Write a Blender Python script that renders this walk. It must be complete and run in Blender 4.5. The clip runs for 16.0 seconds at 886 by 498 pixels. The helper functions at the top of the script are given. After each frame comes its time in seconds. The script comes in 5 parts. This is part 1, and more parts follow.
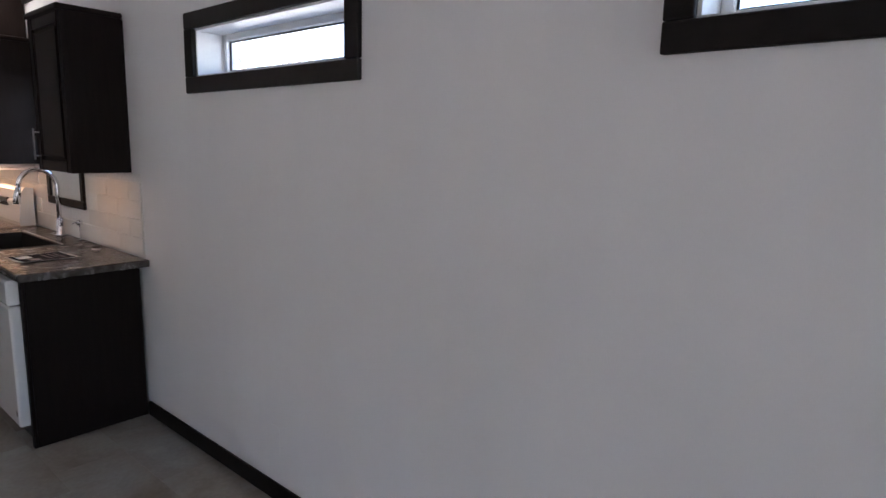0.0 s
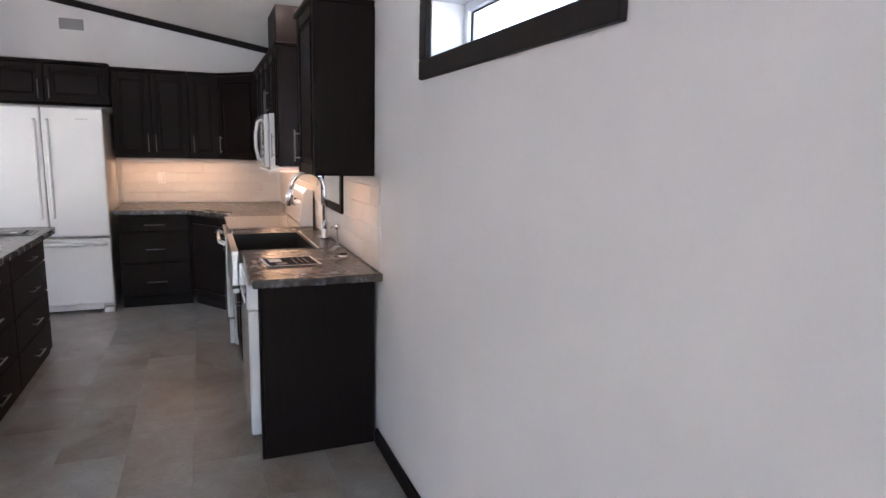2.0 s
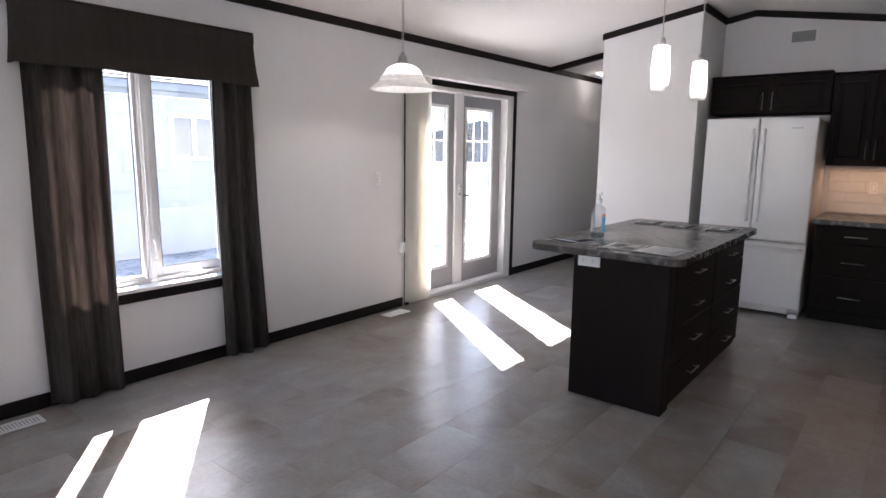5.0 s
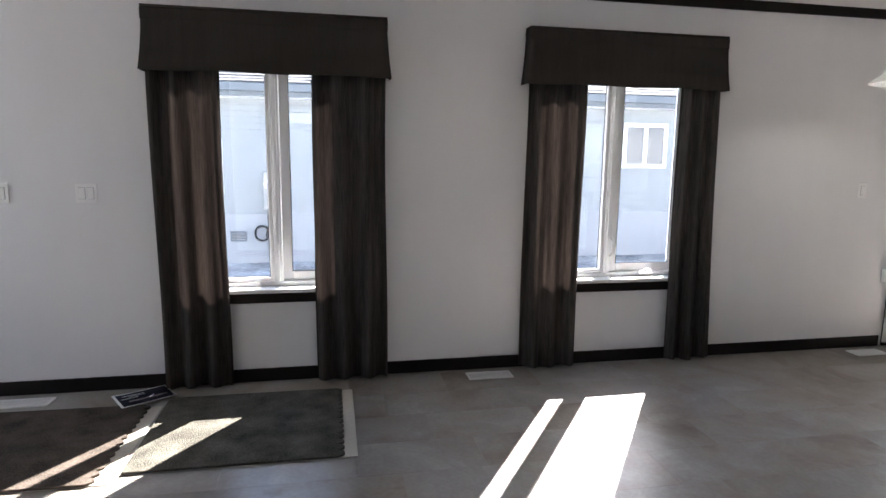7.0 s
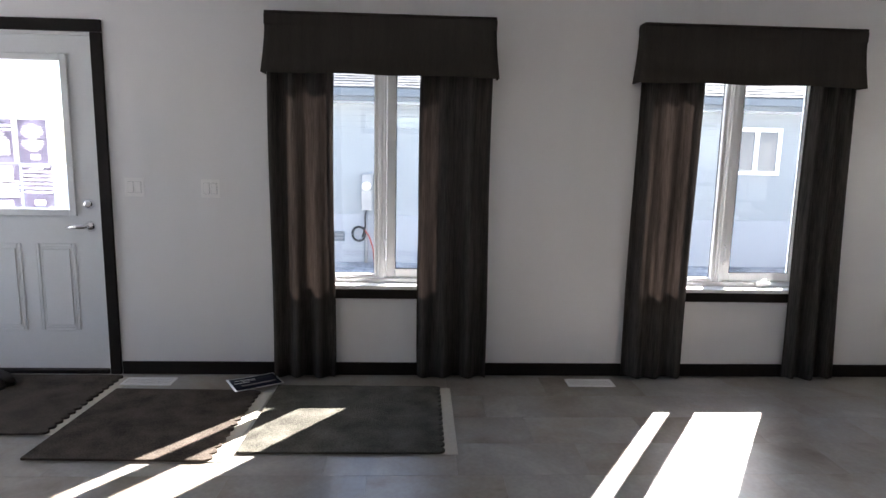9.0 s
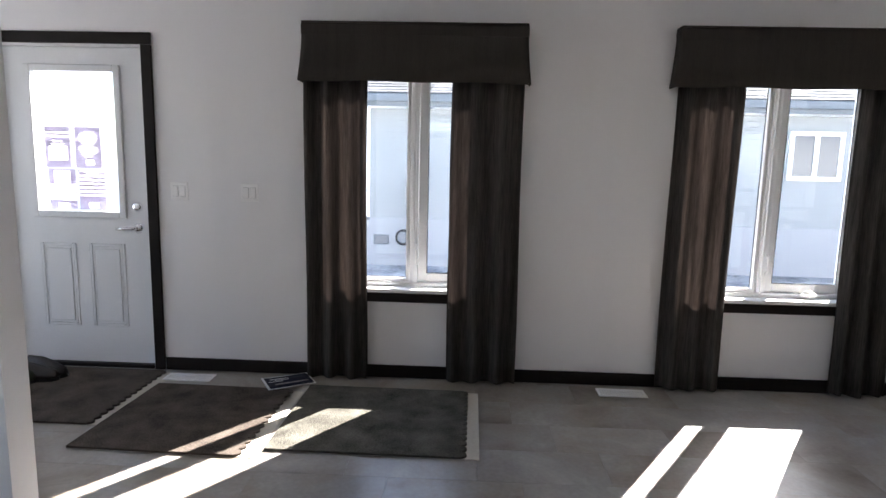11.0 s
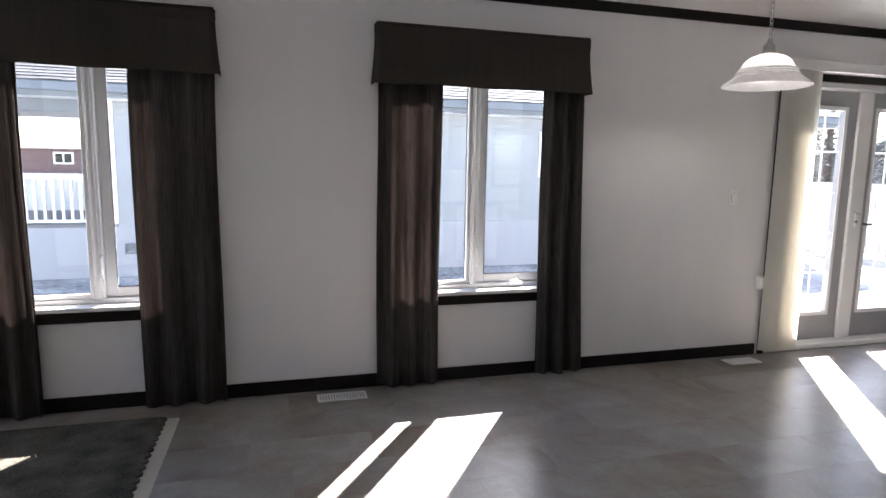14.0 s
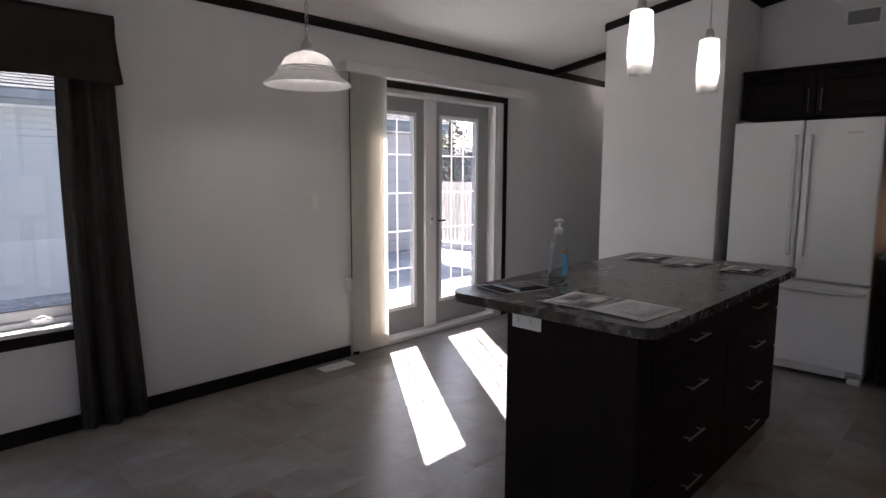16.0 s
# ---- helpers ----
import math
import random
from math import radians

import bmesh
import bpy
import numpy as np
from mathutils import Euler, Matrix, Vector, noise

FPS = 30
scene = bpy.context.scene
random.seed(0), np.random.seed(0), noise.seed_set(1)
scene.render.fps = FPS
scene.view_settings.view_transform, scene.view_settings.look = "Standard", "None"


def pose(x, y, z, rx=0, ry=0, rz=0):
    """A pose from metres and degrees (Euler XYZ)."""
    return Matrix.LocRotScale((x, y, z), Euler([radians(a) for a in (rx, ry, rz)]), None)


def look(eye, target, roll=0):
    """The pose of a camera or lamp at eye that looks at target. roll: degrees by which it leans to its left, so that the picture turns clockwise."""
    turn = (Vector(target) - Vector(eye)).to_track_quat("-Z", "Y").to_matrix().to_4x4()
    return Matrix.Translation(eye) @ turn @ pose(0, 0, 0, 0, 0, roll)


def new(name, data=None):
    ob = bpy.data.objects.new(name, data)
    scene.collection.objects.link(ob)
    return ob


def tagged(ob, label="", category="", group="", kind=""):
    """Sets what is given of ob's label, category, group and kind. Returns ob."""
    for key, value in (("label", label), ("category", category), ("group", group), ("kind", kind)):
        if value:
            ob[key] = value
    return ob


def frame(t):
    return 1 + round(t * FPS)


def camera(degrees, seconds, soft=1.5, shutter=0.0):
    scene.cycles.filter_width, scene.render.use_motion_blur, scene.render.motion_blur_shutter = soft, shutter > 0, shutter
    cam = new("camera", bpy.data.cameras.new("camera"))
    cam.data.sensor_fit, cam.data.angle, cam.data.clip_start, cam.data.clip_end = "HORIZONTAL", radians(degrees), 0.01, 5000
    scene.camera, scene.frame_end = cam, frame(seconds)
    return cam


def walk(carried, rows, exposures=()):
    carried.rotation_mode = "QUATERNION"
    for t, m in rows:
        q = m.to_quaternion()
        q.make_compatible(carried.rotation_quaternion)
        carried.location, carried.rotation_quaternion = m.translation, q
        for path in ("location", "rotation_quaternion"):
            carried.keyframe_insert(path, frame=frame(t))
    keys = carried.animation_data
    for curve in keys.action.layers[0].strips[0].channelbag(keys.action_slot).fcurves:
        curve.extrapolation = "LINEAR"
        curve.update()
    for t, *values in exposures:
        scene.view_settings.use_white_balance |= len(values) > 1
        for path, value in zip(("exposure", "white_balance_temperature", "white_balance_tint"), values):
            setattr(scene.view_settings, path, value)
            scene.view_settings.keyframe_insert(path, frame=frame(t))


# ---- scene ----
cam = camera(73.5, 16.0)
EXPOSURES = [(0.0, 3.7, 6350, 17), (0.5, 3.97, 6350, 17), (1.0, 4.24, 6350, 17), (2.0, 4.64, 6350, 17), (3.5, 4.78, 6350, 17), (4.2, 4.48, 6350, 17), (5.0, 3.92, 6400, 18),
             (7.5, 3.52, 6500, 13), (9.0, 3.42, 6500, 13), (12.0, 3.52, 6500, 13), (13.5, 3.52, 6520, 15), (14.5, 3.16, 6540, 16), (15.5, 2.88, 6560, 18), (16.0, 2.62, 6560, 19)]
PATH = [
    (0, (-0.674, 0.222, 1.541), (-1.947, 1.729, 1.21), 1.5),
    (0.5, (-0.809, 0.393, 1.545), (-2.226, 1.765, 1.213), 1.5),
    (1, (-0.916, 0.555, 1.532), (-2.494, 1.736, 1.193), 1.1),
    (1.5, (-1.028, 0.691, 1.513), (-2.772, 1.613, 1.182), 1.2),
    (2, (-1.209, 0.813, 1.504), (-3.037, 1.555, 1.177), 1.3),
    (2.5, (-1.355, 0.892, 1.505), (-3.237, 1.481, 1.17), 1.1),
    (3, (-1.436, 0.956, 1.519), (-3.392, 1.203, 1.184), 0.7),
    (3.5, (-1.414, 0.935, 1.516), (-3.382, 0.802, 1.189), 0.8),
    (4, (-1.295, 0.841, 1.498), (-3.196, 0.31, 1.171), 0.9),
    (4.5, (-1.182, 0.774, 1.472), (-2.945, -0.114, 1.15), 0.8),
    (5, (-1.096, 0.766, 1.465), (-2.637, -0.466, 1.14), 0.6),
    (7.5, (-0.91, 0.79, 1.429), (-1.186, -1.168, 1.124), 1.0),
    (8, (-0.897, 0.782, 1.415), (-1.164, -1.177, 1.116), 1.1),
    (8.5, (-0.874, 0.778, 1.402), (-1.092, -1.188, 1.109), 1.2),
    (9, (-0.832, 0.763, 1.403), (-0.925, -1.213, 1.107), 1.2),
    (11.5, (-0.996, 0.786, 1.419), (-0.918, -1.192, 1.136), 1.3),
    (12, (-1.028, 0.728, 1.417), (-1.153, -1.249, 1.139), 1.3),
    (12.5, (-1.076, 0.686, 1.411), (-1.381, -1.271, 1.132), 1.2),
    (13, (-1.186, 0.654, 1.37), (-1.626, -1.278, 1.098), 1.0),
    (13.5, (-1.384, 0.663, 1.378), (-1.863, -1.262, 1.12), 0.8),
    (14, (-1.597, 0.673, 1.41), (-2.137, -1.233, 1.136), 0.9),
    (14.5, (-1.783, 0.583, 1.434), (-2.598, -1.225, 1.172), 0.9),
    (15, (-1.971, 0.566, 1.425), (-3.048, -1.101, 1.174), 0.4),
    (15.5, (-2.202, 0.6, 1.428), (-3.433, -0.958, 1.182), 0.2),
    (16, (-2.408, 0.65, 1.425), (-3.843, -0.72, 1.17), 0.2),
]
walk(cam, [(t, look(eye, target, roll)) for t, eye, target, roll in PATH], EXPOSURES)
# ---- world, sun ----
SUN_AZ, SUN_EL = math.atan2(-0.585, -0.811), radians(40.4)   # towards the sun: x, y
SUN_DIR = Vector((math.cos(SUN_EL) * -0.585, math.cos(SUN_EL) * -0.811, math.sin(SUN_EL)))
world = bpy.data.worlds.new("world")
scene.world = world
world.use_nodes = True
wn = world.node_tree
sky = wn.nodes.new("ShaderNodeTexSky")
sky.sky_type = "NISHITA"
sky.sun_disc = False
sky.sun_elevation = SUN_EL
sky.sun_rotation = SUN_AZ
wn.links.new(sky.outputs[0], wn.nodes["Background"].inputs[0])
wn.nodes["Background"].inputs[1].default_value = 0.07
sun = new("sun", bpy.data.lights.new("sun", "SUN"))
sun.data.energy, sun.data.angle, sun.data.color = 5.0, radians(0.5), (1.0, 0.96, 0.9)
sun.matrix_world = look(SUN_DIR * 30, (0, 0, 0))


def area_lamp(name, place, target, sx, sy, power, colour):
    la = bpy.data.lights.new(name, "AREA")
    la.shape, la.size, la.size_y, la.energy, la.color = "RECTANGLE", sx, sy, power, colour
    ob = new(name, la)
    ob.matrix_world = look(place, target)
    return ob


def bulb(name, place, power, colour, radius=0.04):
    la = bpy.data.lights.new(name, "POINT")
    la.energy, la.color, la.shadow_soft_size = power, colour, radius
    ob = new(name, la)
    ob.location = place
    return ob


# fill lamps added outside the unseen end wall to brighten the east end
area_lamp("unseen_fill_light", (3.68, -2.1, 1.35), (0.3, -2.4, 1.2), 0.9, 1.4, 0.7, (0.9, 0.95, 1.0))
area_lamp("unseen_fill_light", (3.68, 0.3, 1.35), (-2.0, 0.6, 1.0), 1.7, 1.4, 0.75, (0.9, 0.95, 1.0))
WARM = (1.0, 0.58, 0.33)
for place, sx, sy, power in (((-7.69, 0.6, 1.36), 0.06, 1.0, 0.13), ((-6.9, 1.4, 1.36), 0.9, 0.06, 0.14), ((-5.55, 1.4, 1.36), 0.2, 0.06, 0.16), ((-4.31, 1.4, 1.36), 0.4, 0.06, 0.13), ((-6.06, 1.36, 1.315), 0.5, 0.2, 0.15)):
    area_lamp("under_cabinet_light", place, (place[0], place[1] + 0.001, 0), sx, sy, power * max(sx, sy), WARM)

# ---- materials ----


def material(name, colour, rough=0.5, metal=0.0, vary=0.12, grain=60.0, blotch=3.0, bump=0.05, stretch=(1, 1, 1), coat=0.0, spec=0.5, random_tint=0.0, transmission=0.0):
    m = bpy.data.materials.new(name)
    m.use_nodes = True
    nt = m.node_tree
    b = nt.nodes["Principled BSDF"]
    tc = nt.nodes.new("ShaderNodeTexCoord")
    mp = nt.nodes.new("ShaderNodeMapping")
    mp.inputs["Scale"].default_value = stretch
    nt.links.new(tc.outputs["Object"], mp.inputs["Vector"])
    n1 = nt.nodes.new("ShaderNodeTexNoise")
    n1.inputs["Scale"].default_value, n1.inputs["Detail"].default_value = grain, 5
    n2 = nt.nodes.new("ShaderNodeTexNoise")
    n2.inputs["Scale"].default_value, n2.inputs["Detail"].default_value = blotch, 4
    for n in (n1, n2):
        nt.links.new(mp.outputs[0], n.inputs["Vector"])
    mix = nt.nodes.new("ShaderNodeMath")
    mix.operation = "ADD"
    nt.links.new(n1.outputs["Fac"], mix.inputs[0])
    nt.links.new(n2.outputs["Fac"], mix.inputs[1])
    ramp = nt.nodes.new("ShaderNodeMapRange")
    ramp.inputs["From Min"].default_value, ramp.inputs["From Max"].default_value = 0.6, 1.4
    ramp.inputs["To Min"].default_value, ramp.inputs["To Max"].default_value = 1 - vary, 1 + vary
    nt.links.new(mix.outputs[0], ramp.inputs["Value"])
    fac = ramp.outputs[0]
    if random_tint:
        oi = nt.nodes.new("ShaderNodeObjectInfo")
        rr = nt.nodes.new("ShaderNodeMapRange")
        rr.inputs["To Min"].default_value, rr.inputs["To Max"].default_value = 1 - random_tint, 1 + random_tint
        nt.links.new(oi.outputs["Random"], rr.inputs["Value"])
        mu = nt.nodes.new("ShaderNodeMath")
        mu.operation = "MULTIPLY"
        nt.links.new(fac, mu.inputs[0])
        nt.links.new(rr.outputs[0], mu.inputs[1])
        fac = mu.outputs[0]
    vm = nt.nodes.new("ShaderNodeVectorMath")
    vm.operation = "SCALE"
    vm.inputs[0].default_value = colour
    nt.links.new(fac, vm.inputs["Scale"])
    nt.links.new(vm.outputs[0], b.inputs["Base Color"])
    b.inputs["Roughness"].default_value = rough
    b.inputs["Metallic"].default_value = metal
    b.inputs["Coat Weight"].default_value = coat
    b.inputs["Specular IOR Level"].default_value = spec
    b.inputs["Transmission Weight"].default_value = transmission
    if bump:
        bp = nt.nodes.new("ShaderNodeBump")
        bp.inputs["Strength"].default_value, bp.inputs["Distance"].default_value = bump, 0.01
        nt.links.new(n1.outputs["Fac"], bp.inputs["Height"])
        nt.links.new(bp.outputs[0], b.inputs["Normal"])
    return m


def glowing(name, colour, strength):
    m = bpy.data.materials.new(name)
    m.use_nodes = True
    b = m.node_tree.nodes["Principled BSDF"]
    b.inputs["Base Color"].default_value = (*colour, 1)
    b.inputs["Emission Color"].default_value = (*colour, 1)
    b.inputs["Emission Strength"].default_value = strength
    b.inputs["Roughness"].default_value = 0.35
    return m


def glass_pane(name, gloss=0.04, tint=(0.95, 0.97, 0.98)):
    m = bpy.data.materials.new(name)
    m.use_nodes = True
    nt = m.node_tree
    nt.nodes.remove(nt.nodes["Principled BSDF"])
    tr = nt.nodes.new("ShaderNodeBsdfTransparent")
    tr.inputs[0].default_value = (*tint, 1)
    gl = nt.nodes.new("ShaderNodeBsdfGlossy")
    gl.inputs["Roughness"].default_value = 0.02
    mx = nt.nodes.new("ShaderNodeMixShader")
    mx.inputs[0].default_value = gloss
    nt.links.new(tr.outputs[0], mx.inputs[1])
    nt.links.new(gl.outputs[0], mx.inputs[2])
    nt.links.new(mx.outputs[0], nt.nodes["Material Output"].inputs[0])
    return m


def cloth(name, colour, through_colour, weight, vary=0.25, bump=0.3):
    m = material(name, colour, 0.9, vary=vary, grain=40, blotch=5, bump=bump, stretch=(6, 6, 0.25), spec=0.15)
    nt = m.node_tree
    b = nt.nodes["Principled BSDF"]
    tl = nt.nodes.new("ShaderNodeBsdfTranslucent")
    tl.inputs[0].default_value = (*through_colour, 1)
    if vary > 0.3:
        # slubs of the weave thin and thicken the cloth in upright streaks
        fac = nt.nodes.new("ShaderNodeMapRange")
        fac.inputs["From Min"].default_value, fac.inputs["From Max"].default_value = 0.6, 1.4
        fac.inputs["To Min"].default_value, fac.inputs["To Max"].default_value = 0.25, 1.75
        nt.links.new(next(n for n in nt.nodes if n.type == "MATH").outputs[0], fac.inputs["Value"])
        sc = nt.nodes.new("ShaderNodeVectorMath")
        sc.operation, sc.inputs[0].default_value = "SCALE", through_colour
        nt.links.new(fac.outputs[0], sc.inputs["Scale"])
        nt.links.new(sc.outputs[0], tl.inputs[0])
    mx = nt.nodes.new("ShaderNodeMixShader")
    mx.inputs[0].default_value = weight
    nt.links.new(b.outputs[0], mx.inputs[1])
    nt.links.new(tl.outputs[0], mx.inputs[2])
    nt.links.new(mx.outputs[0], nt.nodes["Material Output"].inputs[0])
    return m


WALL = material("wall_vinyl", (0.78, 0.77, 0.77), 0.6, vary=0.03, grain=220, blotch=1.5, bump=0.06, stretch=(3, 3, 0.4))
CEIL = material("ceiling_paint", (0.83, 0.82, 0.81), 0.85, vary=0.03, grain=150, blotch=1.2, bump=0.1)
DARKTRIM = material("espresso_trim", (0.014, 0.0105, 0.0095), 0.5, vary=0.2, grain=30, blotch=4, bump=0.03, stretch=(1, 1, 1), spec=0.15)
DARKWOOD = material("espresso_cabinet", (0.0125, 0.0078, 0.0068), 0.48, vary=0.22, grain=25, blotch=6, bump=0.03, stretch=(8, 8, 0.6), spec=0.1)
WHITE = material("white_vinyl", (0.8, 0.8, 0.8), 0.35, vary=0.03, grain=80, bump=0.01)
WHITEDOOR = material("white_steel_door", (0.72, 0.73, 0.74), 0.45, vary=0.03, grain=90, bump=0.02)
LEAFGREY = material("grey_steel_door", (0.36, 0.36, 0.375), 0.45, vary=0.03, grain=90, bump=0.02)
# translucent so that sun glowing through the white bars stands in for glare
GRILLE = cloth("white_glow_grille_bar", (0.82, 0.82, 0.82), (0.85, 0.85, 0.85), 0.5, 0.02, 0.0)
# grey for painted gap shade on wall plates, and for microwave buttons
GAPGREY = material("gap_shade_and_button_grey", (0.42, 0.42, 0.42), 0.7, vary=0.05)
PLASTIC = material("white_plastic", (0.86, 0.85, 0.84), 0.35, vary=0.02, grain=50, bump=0.0)
ENAMEL = material("white_enamel", (0.78, 0.79, 0.8), 0.22, vary=0.02, grain=250, blotch=2, bump=0.02, coat=0.8)
CHROME = material("chrome", (0.8, 0.8, 0.82), 0.08, 1.0, vary=0.03, grain=20, bump=0.0)
STEEL = material("brushed_steel", (0.6, 0.59, 0.57), 0.3, 1.0, vary=0.08, grain=60, bump=0.02, stretch=(1, 1, 12))
BLACKGLOSS = material("black_glass", (0.01, 0.01, 0.011), 0.08, vary=0.1, bump=0.0)
BLACK = material("black_composite", (0.012, 0.012, 0.012), 0.5, vary=0.2, grain=200, bump=0.05)
TILEWHITE = material("white_ceramic", (0.72, 0.7, 0.67), 0.5, vary=0.04, grain=12, blotch=5, bump=0.02, random_tint=0.03)
GROUT = material("grout", (0.78, 0.77, 0.75), 0.9, vary=0.08)
BLIND = cloth("ivory_vane", (0.78, 0.77, 0.73), (0.9, 0.885, 0.85), 0.6, 0.04, 0.05)
PANE = glass_pane("window_glass")
CURTAIN = cloth("taupe_curtain", (0.06, 0.054, 0.05), (0.185, 0.158, 0.145), 0.27, 0.36, 0.2)
VALANCE = material("taupe_valance", (0.044, 0.038, 0.034), 0.92, vary=0.2, grain=50, blotch=4, bump=0.25, stretch=(6, 6, 0.3), spec=0.1)
LAMPGLASS = cloth("frosted_lamp_glass", (0.8, 0.8, 0.8), (0.85, 0.84, 0.82), 0.55)
DOMEGLASS = cloth("ribbed_lamp_glass", (0.75, 0.75, 0.75), (0.8, 0.79, 0.78), 0.5)
PUCK = glowing("lit_diffuser", (1.0, 0.96, 0.9), 0.6)
BACKLIT = cloth("backlit_print", (0.42, 0.4, 0.48), (0.55, 0.52, 0.62), 0.6, 0.1, 0.0)
CLEARPRINT = cloth("unprinted_paper", (0.6, 0.6, 0.62), (0.8, 0.79, 0.8), 0.75, 0.05, 0.0)
PULL = material("nickel_pull", (0.4, 0.39, 0.37), 0.42, 1.0, vary=0.05, bump=0.0)
NICKEL = material("satin_nickel", (0.55, 0.54, 0.52), 0.32, 1.0, vary=0.05, bump=0.0)
CARPET = material("brown_carpet", (0.082, 0.068, 0.058), 0.98, vary=0.7, grain=140, blotch=7, bump=1.0, spec=0.05)
CARPET2 = material("olive_carpet", (0.092, 0.088, 0.075), 0.98, vary=0.8, grain=140, blotch=7, bump=1.0, spec=0.05)
BACKING = material("cream_backing", (0.5, 0.47, 0.41), 0.95, vary=0.12, grain=90, bump=0.2)
PAPER = material("white_paper", (0.75, 0.75, 0.74), 0.7, vary=0.03, bump=0.0)
INK = material("dark_print", (0.03, 0.032, 0.04), 0.9, spec=0.03, vary=0.3, blotch=30, bump=0.0)
NAVY = material("navy_print", (0.012, 0.014, 0.028), 0.75, spec=0.15, vary=0.3, blotch=20, bump=0.0)
PHOTO = material("photo_print", (0.17, 0.15, 0.155), 0.5, vary=0.8, grain=40, blotch=25, bump=0.0)
CLEAR = glass_pane("clear_plastic", 0.2, (0.93, 0.95, 0.96))
BLUE = material("blue_label", (0.12, 0.36, 0.58), 0.4, vary=0.1, bump=0.0)
SHOE = material("worn_leather", (0.02, 0.014, 0.012), 0.6, vary=0.4, grain=30, bump=0.2)
GREENSHOE = material("green_canvas", (0.03, 0.036, 0.018), 0.85, vary=0.3, grain=60, bump=0.2)
ANNEX = material("lilac_grey_panel", (0.3, 0.295, 0.315), 0.7, vary=0.06, grain=40, bump=0.05)
FRIDGEWHITE = material("white_textured_steel", (0.76, 0.77, 0.78), 0.36, vary=0.02, grain=90, blotch=2, bump=0.06, coat=0.12)
PHOTO2 = material("grey_photo_print", (0.13, 0.13, 0.135), 0.45, vary=0.8, grain=35, blotch=18, bump=0.0)
ROSEPRINT = material("faded_plan_print", (0.4, 0.37, 0.37), 0.6, vary=0.5, grain=50, blotch=30, bump=0.0)
ORANGE = material("orange_label", (0.6, 0.22, 0.08), 0.4, vary=0.1, bump=0.0)
REDCABLE = material("red_cable", (0.35, 0.05, 0.03), 0.6, vary=0.1, bump=0.0)
GREYWALL = material("grey_boarding", (0.15, 0.148, 0.155), 0.7, vary=0.08, grain=40, bump=0.05)
BEAMBLUE = material("grey_blue_paint", (0.13, 0.15, 0.17), 0.6, vary=0.08)
SIDING = material("pale_blue_siding", (0.275, 0.295, 0.308), 0.6, vary=0.05, grain=60, bump=0.05, stretch=(0.5, 1, 6))
SKIRT = material("pale_skirting", (0.32, 0.335, 0.36), 0.7, vary=0.05, bump=0.03)
SHINGLE = material("grey_shingle", (0.1, 0.1, 0.105), 0.95, vary=0.4, grain=30, blotch=6, bump=0.4)
GRAVEL = material("pale_gravel", (0.37, 0.37, 0.37), 0.95, vary=0.85, grain=14, blotch=1.6, bump=0.8)
FENCE = material("weathered_pine", (0.68, 0.6, 0.56), 0.85, vary=0.25, grain=20, blotch=4, bump=0.2, stretch=(6, 6, 0.5), random_tint=0.12)
TWIG = material("pale_twig", (0.35, 0.31, 0.29), 0.95, vary=0.3, grain=20, bump=0.2)
BARK = material("bark", (0.08, 0.06, 0.05), 0.95, vary=0.4, grain=20, bump=0.5)
NEEDLE = material("spruce_needles", (0.115, 0.118, 0.108), 0.9, vary=0.4, grain=8, bump=0.0)
BRICKRED = material("brown_siding", (0.16, 0.1, 0.095), 0.8, vary=0.2, bump=0.05)


def clouds(m, scale, stops, per_piece=False):
    """Colours a material by distorted noise through a colour ramp; per_piece shifts the pattern from piece to piece."""
    nt = m.node_tree
    scaler = next(n for n in nt.nodes if n.type == "VECT_MATH")
    tc = next(n for n in nt.nodes if n.type == "TEX_COORD")
    no = nt.nodes.new("ShaderNodeTexNoise")
    no.inputs["Scale"].default_value, no.inputs["Detail"].default_value = scale, 9
    no.inputs["Roughness"].default_value, no.inputs["Distortion"].default_value = 0.62, 0.6
    src = tc.outputs["Object"]
    if per_piece:
        oi = nt.nodes.new("ShaderNodeObjectInfo")
        mu = nt.nodes.new("ShaderNodeMath")
        mu.operation, mu.inputs[1].default_value = "MULTIPLY", 40.0
        nt.links.new(oi.outputs["Random"], mu.inputs[0])
        ad = nt.nodes.new("ShaderNodeVectorMath")
        nt.links.new(src, ad.inputs[0])
        nt.links.new(mu.outputs[0], ad.inputs[1])
        src = ad.outputs[0]
    nt.links.new(src, no.inputs["Vector"])
    cr = nt.nodes.new("ShaderNodeValToRGB")
    while len(cr.color_ramp.elements) < len(stops):
        cr.color_ramp.elements.new(0.5)
    for el, (p, c) in zip(cr.color_ramp.elements, stops):
        el.position, el.color = p, (*c, 1)
    nt.links.new(no.outputs["Fac"], cr.inputs["Fac"])
    nt.links.new(cr.outputs["Color"], scaler.inputs[0])
    # gloss wanders with the print
    mr = nt.nodes.new("ShaderNodeMapRange")
    b = nt.nodes["Principled BSDF"]
    r = b.inputs["Roughness"].default_value
    mr.inputs["To Min"].default_value, mr.inputs["To Max"].default_value = r - 0.08, r + 0.12
    nt.links.new(no.outputs["Fac"], mr.inputs["Value"])
    nt.links.new(mr.outputs[0], b.inputs["Roughness"])


def counter_material():
    """Dark mottled stone print: brown, grey and pale clouds with fine specks."""
    m = material("grey_laminate", (0.14, 0.13, 0.12), 0.24, vary=0.18, grain=90, blotch=9, bump=0.02)
    clouds(m, 14.0, ((0.32, (0.044, 0.037, 0.034)), (0.47, (0.075, 0.064, 0.058)), (0.57, (0.092, 0.085, 0.082)), (0.74, (0.145, 0.136, 0.13))))
    return m


